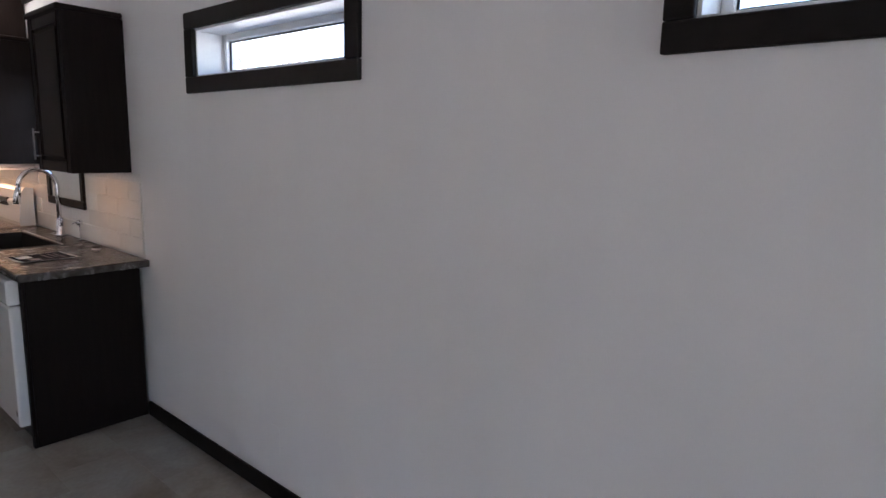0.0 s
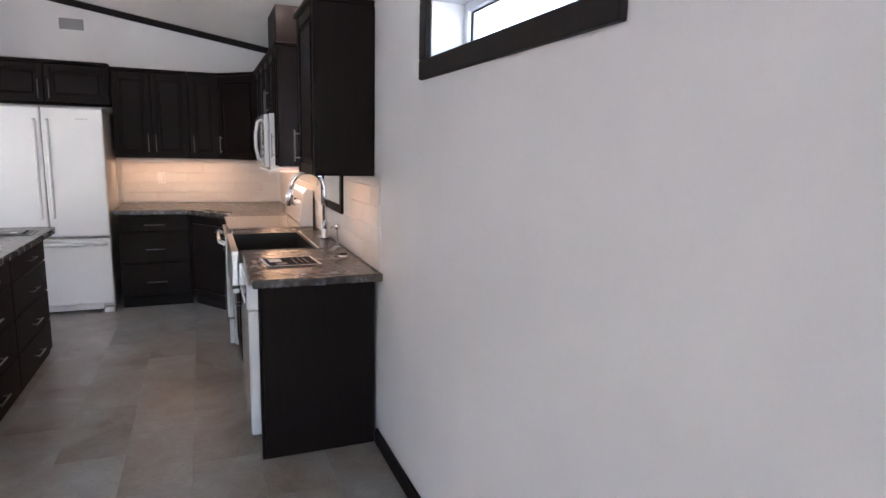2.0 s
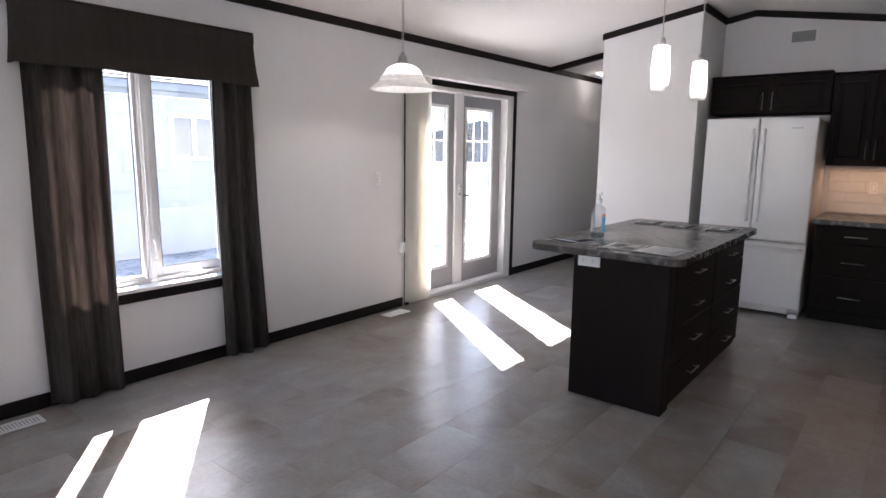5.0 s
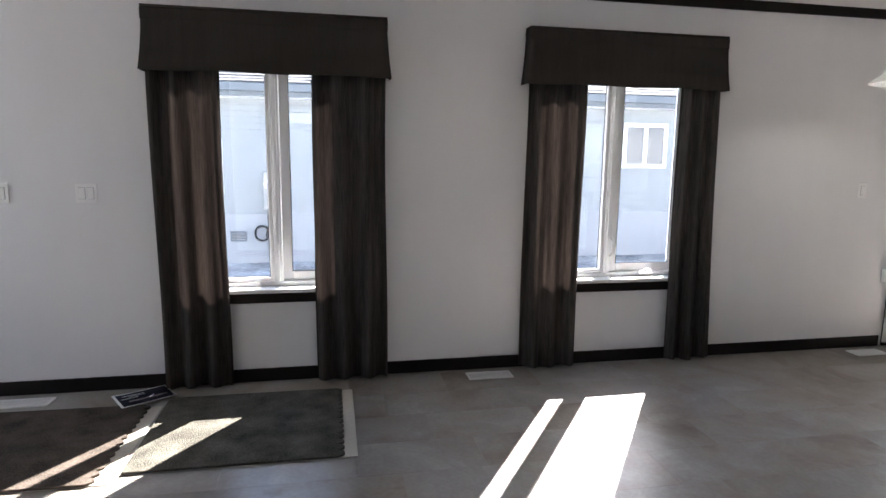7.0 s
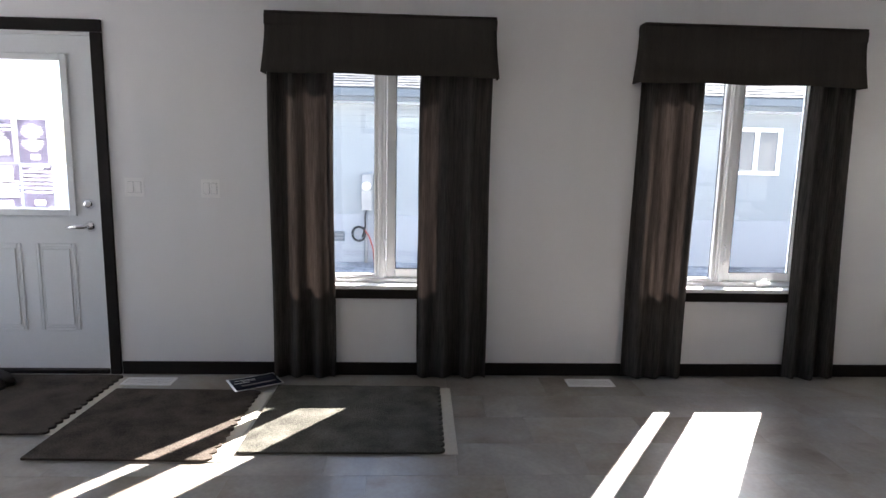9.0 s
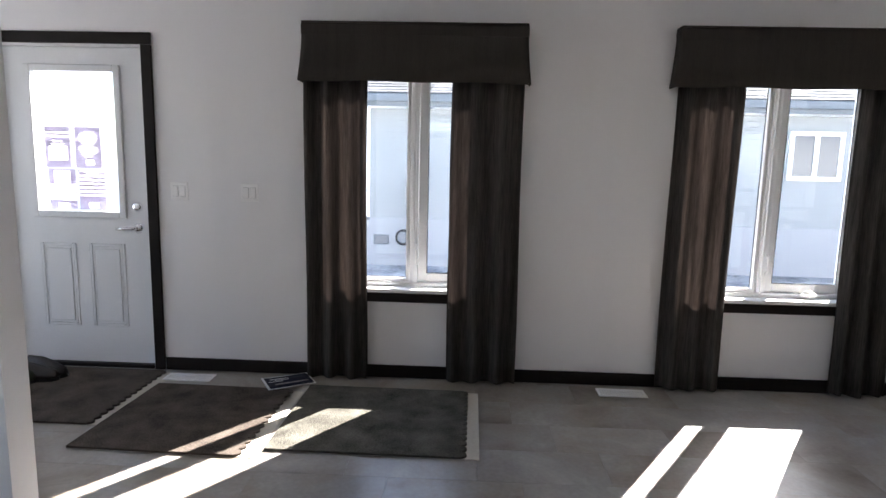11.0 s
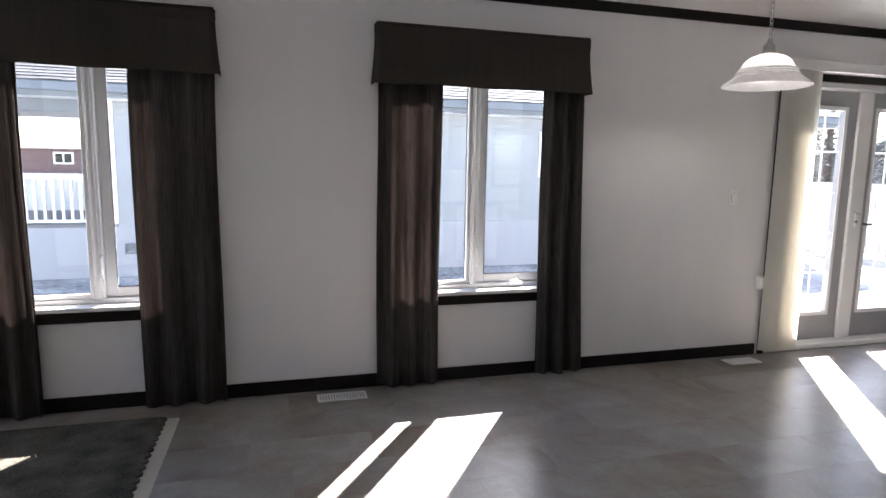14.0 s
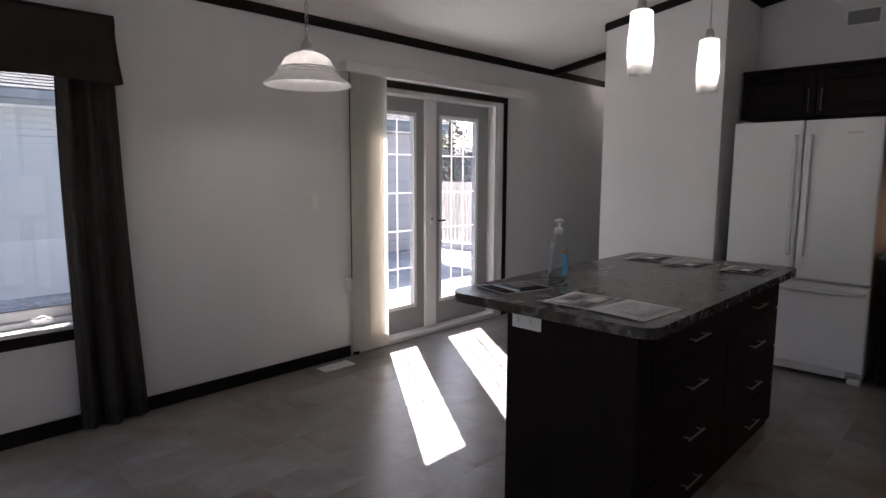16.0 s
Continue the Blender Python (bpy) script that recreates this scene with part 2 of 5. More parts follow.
LAMINATE = counter_material()


def floor_material():
    """Stone-look vinyl: warm and cool grey clouds, each tile a little different."""
    m = material("stone_vinyl_tile", (0.2, 0.19, 0.17), 0.3, vary=0.16, grain=45, blotch=7, bump=0.025, random_tint=0.07, spec=0.62)
    clouds(m, 1.9, ((0.3, (0.15, 0.122, 0.098)), (0.44, (0.25, 0.22, 0.19)), (0.57, (0.28, 0.268, 0.256)), (0.72, (0.39, 0.37, 0.348))), True)
    return m


FLOORTILE = floor_material()

# ---- building helpers ----


def bm_new():
    return bmesh.new()


def bx(bm, x0, y0, z0, x1, y1, z1, bevel=0.0, seg=1):
    m = Matrix.Translation(((x0 + x1) / 2, (y0 + y1) / 2, (z0 + z1) / 2)) @ Matrix.Diagonal((abs(x1 - x0), abs(y1 - y0), abs(z1 - z0), 1))
    r = bmesh.ops.create_cube(bm, size=1, matrix=m)
    if bevel:
        es = list({e for v in r["verts"] for e in v.link_edges})
        bmesh.ops.bevel(bm, geom=es, offset=bevel, segments=seg, affect="EDGES", profile=0.5)
    return bm


def box(x0, y0, z0, x1, y1, z1, bevel=0.0, seg=1):
    return bx(bm_new(), x0, y0, z0, x1, y1, z1, bevel, seg)


def tube(bm, points, radius, sides=10, closed=True):
    """A round bar along points; radius may be a list."""
    pts = [Vector(p) for p in points]
    rs = radius if isinstance(radius, (list, tuple)) else [radius] * len(pts)
    rings = []
    side = None
    for i, p in enumerate(pts):
        d = (pts[min(i + 1, len(pts) - 1)] - pts[max(i - 1, 0)]).normalized()
        if side is None:
            side = d.orthogonal().normalized()
        side = (side - d * side.dot(d)).normalized()
        up = d.cross(side)
        rings.append([bm.verts.new(p + (side * math.cos(a) + up * math.sin(a)) * rs[i]) for a in (2 * math.pi * k / sides for k in range(sides))])
    for a, b in zip(rings, rings[1:]):
        for k in range(sides):
            f = bm.faces.new((a[k], a[(k + 1) % sides], b[(k + 1) % sides], b[k]))
            f.smooth = True
    if closed:
        bm.faces.new(rings[0][::-1])
        bm.faces.new(rings[-1])
    return bm


def lathe(bm, centre, profile, sides=32, axis="z"):
    """Turned shape from (radius, height) pairs round an upright axis, or one along y."""
    rings = []
    for r, h in profile:
        ring = []
        for k in range(sides):
            a = 2 * math.pi * k / sides
            c, s = r * math.cos(a), r * math.sin(a)
            off = (c, s, h) if axis == "z" else (c, h, s) if axis == "y" else (h, c, s)
            ring.append(bm.verts.new(Vector(centre) + Vector(off)))
        rings.append(ring)
    for a, b in zip(rings, rings[1:]):
        for k in range(sides):
            f = bm.faces.new((a[k], a[(k + 1) % sides], b[(k + 1) % sides], b[k]))
            f.smooth = True
    return bm


def prism(bm, outline, z0, z1):
    lo = [bm.verts.new((x, y, z0)) for x, y in outline]
    hi = [bm.verts.new((x, y, z1)) for x, y in outline]
    n = len(outline)
    bm.faces.new(lo[::-1])
    bm.faces.new(hi)
    for i in range(n):
        bm.faces.new((lo[i], lo[(i + 1) % n], hi[(i + 1) % n], hi[i]))
    return bm


def mesh_of(name, bm, mat):
    bmesh.ops.recalc_face_normals(bm, faces=bm.faces)
    me = bpy.data.meshes.new(name)
    bm.to_mesh(me)
    bm.free()
    me.materials.append(mat)
    return me


def origin_of(ob):
    p = Vector((0, 0, 0))
    while ob:
        p += ob.location
        ob = ob.parent
    return p


def part(name, bm, mat, parent, label=""):
    ob = new(name, mesh_of(name, bm, mat))
    ob.parent = parent
    ob.location = -origin_of(parent)
    return tagged(ob, label)


def thing(name, place, label, category, group="", kind=""):
    ob = new(name)
    ob.location = place
    return tagged(ob, label, category, group, kind)


def solo(name, bm, mat, label, category, group="", kind=""):
    return tagged(new(name, mesh_of(name, bm, mat)), label, category, group, kind)


def setting(name, bm, mat, label=""):
    return tagged(new(name, mesh_of(name, bm, mat)), label, "", "", "structure")


def wall_y(bm, y0, y1, x0, x1, z0, z1, holes):
    """A wall along x between y0 and y1, with openings (xa, xb, za, zb)."""
    holes = sorted(holes)
    at = x0
    for xa, xb, za, zb in holes:
        if xa > at:
            bx(bm, at, y0, z0, xa, y1, z1)
        if za > z0:
            bx(bm, xa, y0, z0, xb, y1, za)
        if zb < z1:
            bx(bm, xa, y0, zb, xb, y1, z1)
        at = xb
    if at < x1:
        bx(bm, at, y0, z0, x1, y1, z1)
    return bm


# ---- structure ----
N, S, W, E = 1.60, -2.99, -7.90, 3.60
HALL = -11.2
RIDGE, EAVE, SLOPE_TOP = -0.695, 2.505, 2.885
W1C, W2C = -0.615, -2.875


def ceil_z(y):
    k = (SLOPE_TOP - EAVE) / (N - RIDGE)
    return SLOPE_TOP - k * abs(y - RIDGE)


JOINT = material("dark_joint", (0.12, 0.11, 0.1), 0.8, vary=0.1)
fl = setting("floor", box(HALL - 0.15, S - 0.16, -0.3, E + 0.15, N + 0.2, -0.006), JOINT, "grey-brown stone-look vinyl tile floor")

setting("wall_north", wall_y(bm_new(), N, N + 0.18, HALL - 0.15, E + 0.15, -0.3, 2.7,
        [(-3.31, -2.28, 1.832, 2.04), (-1.135, -0.105, 1.832, 2.04), (-5.36, -4.80, 1.16, 1.95)]), WALL, "white textured vinyl wall panel")
setting("wall_south", wall_y(bm_new(), S - 0.16, S, HALL - 0.15, E + 0.15, -0.3, 2.7,
        [(W1C - 0.58, W1C + 0.545, 0.575, 2.06), (W2C - 0.58, W2C + 0.545, 0.575, 2.06), (-6.99, -5.27, 0.0, 2.09), (1.10, 2.05, 0.0, 2.11)]), WALL, "white textured vinyl wall panel")
setting("wall_west", box(W - 0.12, -0.98, 0, W, N, 2.95), WALL, "white gable wall of the kitchen")
# out of view; both openings are added only to admit fill light
bm = bm_new()
for b in ((S - 0.16, -2.6, -0.3, 2.95), (-2.6, -1.6, -0.3, 0.6), (-2.6, -1.6, 2.1, 2.95), (-1.6, -0.6, -0.3, 2.95), (1.2, N + 0.18, -0.3, 2.95), (-0.6, 1.2, -0.3, 0.6), (-0.6, 1.2, 2.1, 2.95)):
    bx(bm, E, b[0], b[2], E + 0.15, b[1], b[3])
setting("wall_east", bm, WALL, "plain white end wall with two added openings for fill light")
setting("wall_hall_end", box(HALL - 0.15, S, 0, HALL, -0.98, 2.95), WALL, "plain white hall end wall")
setting("wall_partition", box(HALL, -1.95, 0, -7.13, -0.975, 2.95), WALL, "white partition wall beside the fridge")
setting("wall_closet", box(0.60, -1.2, 0, E, -1.08, 2.95), WALL, "white end of a partition wall by the entry")

for a, b, nm in ((S - 0.16, RIDGE, "ceiling"), (RIDGE, N + 0.18, "ceiling")):
    bm = bm_new()
    vs = []
    for dz in (0, 0.12):
        vs += [bm.verts.new((x, y, ceil_z(y) + dz)) for x, y in ((HALL - 0.15, a), (E + 0.15, a), (E + 0.15, b), (HALL - 0.15, b))]
    for f in ((0, 1, 2, 3), (7, 6, 5, 4), (0, 4, 5, 1), (1, 5, 6, 2), (2, 6, 7, 3), (3, 7, 4, 0)):
        bm.faces.new([vs[i] for i in f])
    setting(nm, bm, CEIL, "white sloped vaulted ceiling")
# unseen roof added over the house, keeps the sky out
bm = bm_new()
vs = [bm.verts.new(p) for p in ((HALL - 0.4, S - 0.5, 2.58), (E + 0.4, S - 0.5, 2.58), (E + 0.4, RIDGE, 3.1), (HALL - 0.4, RIDGE, 3.1), (HALL - 0.4, N + 0.5, 2.58), (E + 0.4, N + 0.5, 2.58))]
bm.faces.new((vs[0], vs[1], vs[2], vs[3]))
bm.faces.new((vs[3], vs[2], vs[5], vs[4]))
setting("roof", bm, SHINGLE, "unseen grey shingle roof, added to keep the sky out")

# dark cove strips under the ceiling
T = 0.018


def cove(x0, y0, x1, y1, off):
    """A strip along a wall, from corner to corner, thick by off."""
    bm = bm_new()
    lo = []
    za, zb = ceil_z(y0), ceil_z(y1)
    ox, oy = off
    for (x, y, z) in ((x0, y0, za), (x1, y1, zb)):
        for dz in (-0.062, 0.004):
            lo.append(bm.verts.new((x, y, z + dz)))
            lo.append(bm.verts.new((x + ox, y + oy, z + dz)))
    for f in ((0, 1, 3, 2), (4, 6, 7, 5), (0, 4, 5, 1), (2, 3, 7, 6), (0, 2, 6, 4), (1, 5, 7, 3)):
        bm.faces.new([lo[i] for i in f])
    setting("trim", bm, DARKTRIM, "dark espresso cove strip")


cove(HALL, S, E, S, (0, T))
cove(W, N, E, N, (0, -T))
cove(W, -0.975, W, RIDGE, (T, 0))
cove(W, RIDGE, W, N, (T, 0))
cove(W - 0.03, S, W - 0.03, -1.95, (0.06, 0))
cove(-7.13, -1.95, -7.13, -0.975, (T, 0))
cove(W, -0.975, -7.13, -0.975, (0, T))
cove(HALL, -1.95, -7.13, -1.95, (0, -T))


def baseboard(x0, y0, x1, y1):
    setting("baseboard", box(x0, y0, 0, x1, y1, 0.085, 0.003), DARKTRIM, "dark espresso baseboard")


for x0, x1 in ((HALL, -7.11), (-5.17, 1.035), (2.12, E)):
    baseboard(x0, S, x1, S + 0.013)
baseboard(-3.99, N - 0.013, E, N)
baseboard(E - 0.013, S + 0.02, E, -1.2)
baseboard(HALL, -1.963, -7.13, -1.95)
baseboard(-7.13, -1.95, -7.117, -0.975)

# ---- windows of the south wall ----


def tall_window(name, c):
    w = thing(name, (c, S - 0.1, 0.575), "white vinyl casement window with dark wooden sill trim", "window", kind="structure")
    yo, yi = S - 0.155, S - 0.085
    x0, x1, z0, z1 = c - 0.58, c + 0.545, 0.6, 2.06
    for nm, b in (("window_frame", (x0, yo, z0, x0 + 0.045, yi, z1)), ("window_frame", (x1 - 0.045, yo, z0, x1, yi, z1)),
                  ("window_frame", (x0 + 0.045, yo, z0, x1 - 0.045, yi, z0 + 0.028)), ("window_frame", (x0 + 0.045, yo, z1 - 0.05, x1 - 0.045, yi, z1)),
                  ("mullion", (c - 0.026, yo, z0 + 0.028, c + 0.026, yi, z1 - 0.05))):
        part(nm, box(*b, 0.004), WHITE, w)
    for sx0, sx1, wide, ya, yb in ((x0 + 0.027, c - 0.028, 0.056, yo + 0.002, yo + 0.036), (c + 0.028, x1 - 0.047, 0.024, yo + 0.015, yi - 0.01)):
        s = part("sash", bm_sash(sx0, sx1, z0 + 0.03, z1 - 0.052, ya, yb, wide), WHITE, w)
        p = part("pane", box(sx0 + wide, yo + 0.02, z0 + 0.03 + wide, sx1 - wide, yo + 0.026, z1 - 0.052 - wide), PANE, s)
        p.visible_shadow = False
        part("gasket", bm_sash(sx0 + wide - 0.001, sx1 - wide + 0.001, z0 + 0.029 + wide, z1 - 0.051 - wide, yo + 0.028, yo + 0.034, 0.006), BLACK, s, "thin black rubber gasket")
    part("glazing_stop", box(c - 0.012, yi, z0 + 0.03, c + 0.012, yi + 0.012, z1 - 0.052, 0.003), WHITE, w)
    sill = part("window_sill", box(x0, S - 0.1, 0.576, x1, S + 0.024, 0.6, 0.004), WHITE, w)
    part("apron_trim", box(x0 - 0.06, S, 0.515, x1 + 0.06, S + 0.022, 0.574, 0.004), DARKTRIM, w, "dark espresso wood")
    for a, b in ((x0 - 0.06, x0 - 0.002), (x1 + 0.002, x1 + 0.06)):
        part("side_trim", box(a, S, 0.576, b, S + 0.018, 2.12, 0.003), DARKTRIM, w, "dark espresso wood")
    part("head_trim", box(x0 - 0.06, S, 2.122, x1 + 0.06, S + 0.018, 2.18, 0.003), DARKTRIM, w, "dark espresso wood")
    # latch lever on the mullion and crank on the sill
    bm = bm_new()
    tube(bm, [(c - 0.02, yi + 0.0, 0.75), (c - 0.022, yi + 0.035, 0.78), (c - 0.018, yi + 0.03, 0.86), (c - 0.018, yi + 0.0, 0.88)], 0.008, 8)
    part("latch", bm, PLASTIC, w)
    k = c - 0.30
    bm = box(k - 0.05, yi, 0.61, k + 0.05, yi + 0.03, 0.64, 0.008)
    tube(bm, [(k - 0.02, yi + 0.02, 0.64), (k, yi + 0.045, 0.655), (k + 0.06, yi + 0.05, 0.645)], 0.008, 8)
    part("crank", bm, PLASTIC, w)
    return w


def bm_sash(x0, x1, z0, z1, y0, y1, wide):
    bm = bm_new()
    bx(bm, x0, y0, z0, x0 + wide, y1, z1, 0.004)
    bx(bm, x1 - wide, y0, z0, x1, y1, z1, 0.004)
    bx(bm, x0 + wide, y0, z0, x1 - wide, y1, z0 + wide, 0.004)
    bx(bm, x0 + wide, y0, z1 - wide, x1 - wide, y1, z1, 0.004)
    return bm


def bm_sash_x(x0, x1, y0, y1, z0, z1, wide):
    bm = bm_new()
    bx(bm, x0, y0, z0, x1, y0 + wide, z1)
    bx(bm, x0, y1 - wide, z0, x1, y1, z1)
    bx(bm, x0, y0 + wide, z0, x1, y1 - wide, z0 + wide)
    bx(bm, x0, y0 + wide, z1 - wide, x1, y1 - wide, z1)
    return bm


def bm_sash_z(x0, x1, y0, y1, z0, z1, wide):
    bm = bm_new()
    bx(bm, x0, y0, z0, x0 + wide, y1, z1)
    bx(bm, x1 - wide, y0, z0, x1, y1, z1)
    bx(bm, x0 + wide, y0, z0, x1 - wide, y0 + wide, z1)
    bx(bm, x0 + wide, y1 - wide, z0, x1 - wide, y1, z1)
    return bm


tall_window("window_1", W1C)
tall_window("window_2", W2C)


def drape(x0, x1, y, z0, z1, folds, depth, seed, flare=0.0):
    """A hanging cloth with vertical folds, as a thin closed sheet."""
    rnd = random.Random(seed)
    nx, nz = folds * 12, 14
    ph = [rnd.uniform(0, 6.28) for _ in range(3)]
    bm = bm_new()
    grids = []
    for layer in (0, 1):
        g = []
        for j in range(nz + 1):
            v = j / nz
            row = []
            for i in range(nx + 1):
                u = i / nx
                d = math.sin(u * folds * 2 * math.pi + ph[0] + 0.3 * math.sin(3 * v + ph[1])) + 0.35 * math.sin(u * folds * 4.3 + ph[2] + v)
                amp = depth * (0.55 + 0.45 * (1 - v))
                x = x1 + (x0 + u * (x1 - x0) - x1) * (1 + flare * (1 - v)) + 0.006 * math.sin(5 * v + ph[1])
                row.append(bm.verts.new((x, y + amp * d * 0.5 + layer * 0.0025, z0 + (z1 - z0) * v + (0.006 * math.sin(u * 9 + ph[1]) if j == 0 else 0))))
            g.append(row)
        grids.append(g)
    for g in grids:
        for j in range(nz):
            for i in range(nx):
                bm.faces.new((g[j][i], g[j][i + 1], g[j + 1][i + 1], g[j + 1][i])).smooth = True
    a, b = grids
    for j in range(nz):
        for i in (0, nx):
            bm.faces.new((a[j][i], a[j + 1][i], b[j + 1][i], b[j][i]))
    for i in range(nx):
        for j in (0, nz):
            bm.faces.new((a[j][i], a[j][i + 1], b[j][i + 1], b[j][i]))
    return bm


def curtain_set(xl, xr, inner_l, inner_r, seed, pleats, lean=0.0):
    """xl, xr: the valance's ends (xl > xr); inner edges of the two panels."""
    for (a, b, sd, fl_) in ((inner_l, xl - 0.005, seed, 0.0), (xr + 0.005, inner_r, seed + 1, lean)):
        cu = thing("curtain", ((a + b) / 2, S + 0.065, 0.02), "taupe brown slubbed fabric curtain panel hanging to the floor", "curtain", "curtain panels")
        part("panel", drape(min(a, b), max(a, b), S + 0.065, 0.012, 1.93, 3, 0.058, sd, fl_), CURTAIN, cu)
        inner = a if sd == seed else b
        x_in = inner + (0.03 if sd == seed else -0.03)
        part("hem", drape(min(inner, x_in), max(inner, x_in), S + 0.036, 0.014, 1.93, 1, 0.008, sd + 3), VALANCE, cu, "dark doubled hem")
    val = thing("valance", ((xl + xr) / 2, S, 1.9), "taupe brown box-pleated fabric valance above the window", "valance", "window valances")
    y1 = S + 0.1
    part("mounting_board", box(xr + 0.01, S + 0.002, 2.2, xl - 0.01, y1 - 0.006, 2.225), VALANCE, val)
    # front cloth with flared lower hem and returns
    outline_n = 40
    bm = bm_new()
    levels = [(2.24, 0.0), (2.205, 0.004), (2.19, 0.0), (2.1, 0.004), (2.0, 0.012), (1.895, 0.024)]
    rows = []
    for z, fl_ in levels:
        row = [bm.verts.new((xr - fl_, S + 0.002, z))]
        for i in range(outline_n + 1):
            u = i / outline_n
            pl = min(abs(u - p) for p in pleats) if pleats else 1
            dent = -0.012 * max(0, 1 - pl * 40) if z < 2.19 else 0
            row.append(bm.verts.new((xr - fl_ + (xl - xr + 2 * fl_) * u, y1 + fl_ + dent + 0.003 * math.sin(u * 23 + z * 9), z + (0.004 * math.sin(u * 14 + seed) if z < 1.95 else 0))))
        row.append(bm.verts.new((xl + fl_, S + 0.002, z)))
        rows.append(row)
    for a, b in zip(rows, rows[1:]):
        for i in range(len(a) - 1):
            bm.faces.new((a[i], b[i], b[i + 1], a[i + 1])).smooth = True
    ob = part("fabric_skirt", bm, VALANCE, val)
    so = ob.modifiers.new("thickness", "SOLIDIFY")
    so.thickness = 0.004
    part("header_band", box(xr - 0.003, y1 + 0.0045, 2.165, xl + 0.003, y1 + 0.0075, 2.226, 0.001), VALANCE, val)
    bm = bm_new()
    tube(bm, [(xr, S + 0.02, 2.238), (xr, y1, 2.238), (xl, y1, 2.238), (xl, S + 0.02, 2.238)], 0.007, 8)
    part("piping", bm, VALANCE, val)


curtain_set(0.065, -1.295, -0.326, -0.85, 11, ())
curtain_set(-2.19, -3.57, -2.597, -3.29, 23, (0.47,), 0.27)

# ---- high windows of the north wall ----


def transom(name, x0, x1):
    z0, z1 = 1.832, 2.04
    w = thing(name, ((x0 + x1) / 2, N, z0), "high horizontal window framed in dark espresso wood", "window", kind="structure")
    o = 0.07
    for b in ((x0 - o, z0 - o, x1 + o, z0), (x0 - o, z1, x1 + o, z1 + o), (x0 - o, z0 + 0.001, x0, z1 - 0.001), (x1, z0 + 0.001, x1 + o, z1 - 0.001)):
        part("casing", box(b[0], N - 0.022, b[1], b[2], N, b[3], 0.005, 2), DARKTRIM, w, "dark espresso wood")
    # white returns of the deep opening
    for b in ((x0, N, z0, x1, N + 0.13, z0 + 0.008), (x0, N, z1 - 0.008, x1, N + 0.13, z1), (x0, N, z0 + 0.009, x0 + 0.008, N + 0.13, z1 - 0.009), (x1 - 0.008, N, z0 + 0.009, x1, N + 0.13, z1 - 0.009)):
        part("jamb_liner", box(*b), WHITE, w)
    part("sash", bm_sash(x0 + 0.008, x1 - 0.008, z0 + 0.008, z1 - 0.008, N + 0.125, N + 0.175, 0.03), WHITE, w)
    part("gasket", bm_sash(x0 + 0.038, x1 - 0.038, z0 + 0.038, z1 - 0.038, N + 0.14, N + 0.15, 0.006), BLACK, w, "thin black rubber gasket")
    p = part("pane", box(x0 + 0.038, N + 0.152, z0 + 0.038, x1 - 0.038, N + 0.157, z1 - 0.038), PANE, w)
    p.visible_shadow = False


transom("window_3", -3.31, -2.28)
transom("window_4", -1.135, -0.105)

# ---- french doors ----
fd = thing("door_1", (-6.13, S, 0), "closed white french patio doors with grilled glass panes", "door", kind="structure")
for b in ((-6.99, S - 0.16, 0, -6.945, S, 2.09), (-5.315, S - 0.16, 0, -5.27, S, 2.09), (-6.944, S - 0.16, 2.05, -5.316, S, 2.09)):
    part("door_frame", box(*b, 0.003), WHITE, fd)
part("threshold", box(-6.944, S - 0.16, 0.0, -5.316, S + 0.012, 0.045, 0.006), WHITE, fd)
part("casing", box(-7.11, S, 0, -6.992, S + 0.004, 2.09), WHITE, fd)
part("casing", box(-7.11, S, 2.092, -5.2, S + 0.02, 2.145, 0.003), DARKTRIM, fd, "dark espresso wood")
part("casing", box(-7.11, S + 0.005, 0, -7.06, S + 0.02, 2.09, 0.003), DARKTRIM, fd, "dark espresso wood")
part("casing", box(-5.25, S, 0, -5.2, S + 0.02, 2.09, 0.003), DARKTRIM, fd, "dark espresso wood")
for lx0, lx1, hinge in ((-6.938, -6.137, 0.25), (-6.123, -5.322, 0.29)):
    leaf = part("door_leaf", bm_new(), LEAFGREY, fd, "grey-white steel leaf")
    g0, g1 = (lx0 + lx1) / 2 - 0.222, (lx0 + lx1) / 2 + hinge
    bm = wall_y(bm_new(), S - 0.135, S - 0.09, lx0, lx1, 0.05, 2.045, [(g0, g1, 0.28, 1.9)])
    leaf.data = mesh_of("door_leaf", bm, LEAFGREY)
    part("glazing_bead", bm_sash(g0 - 0.03, g1 + 0.03, 0.25, 1.93, S - 0.09, S - 0.08, 0.034), WHITE, leaf)
    p = part("pane", box(g0, S - 0.118, 0.28, g1, S - 0.112, 1.9), PANE, leaf)
    p.visible_shadow = False
    for k in range(1, 3):
        gx = g0 + (g1 - g0) * k / 3
        part("muntin", box(gx - 0.0055, S - 0.111, 0.284, gx + 0.0055, S - 0.108, 1.896), GRILLE, leaf)
    for k in range(1, 5):
        gz = 0.28 + 1.62 * k / 5
        part("muntin", box(g0 + 0.004, S - 0.1075, gz - 0.0055, g1 - 0.004, S - 0.1045, gz + 0.0055), GRILLE, leaf)
part("astragal", box(-6.2, S - 0.088, 0.05, -6.06, S - 0.06, 2.045, 0.006), WHITE, fd)
bm = box(-6.145, S - 0.06, 0.98, -6.115, S - 0.048, 1.12, 0.004)
part("lock_plate", bm, PLASTIC, fd)
bm = bm_new()
tube(bm, [(-6.13, S - 0.05, 1.08), (-6.13, S - 0.01, 1.08), (-6.1, S, 1.085), (-6.03, S, 1.11)], 0.008, 8)
part("door_handle", bm, NICKEL, fd, "satin nickel lever")
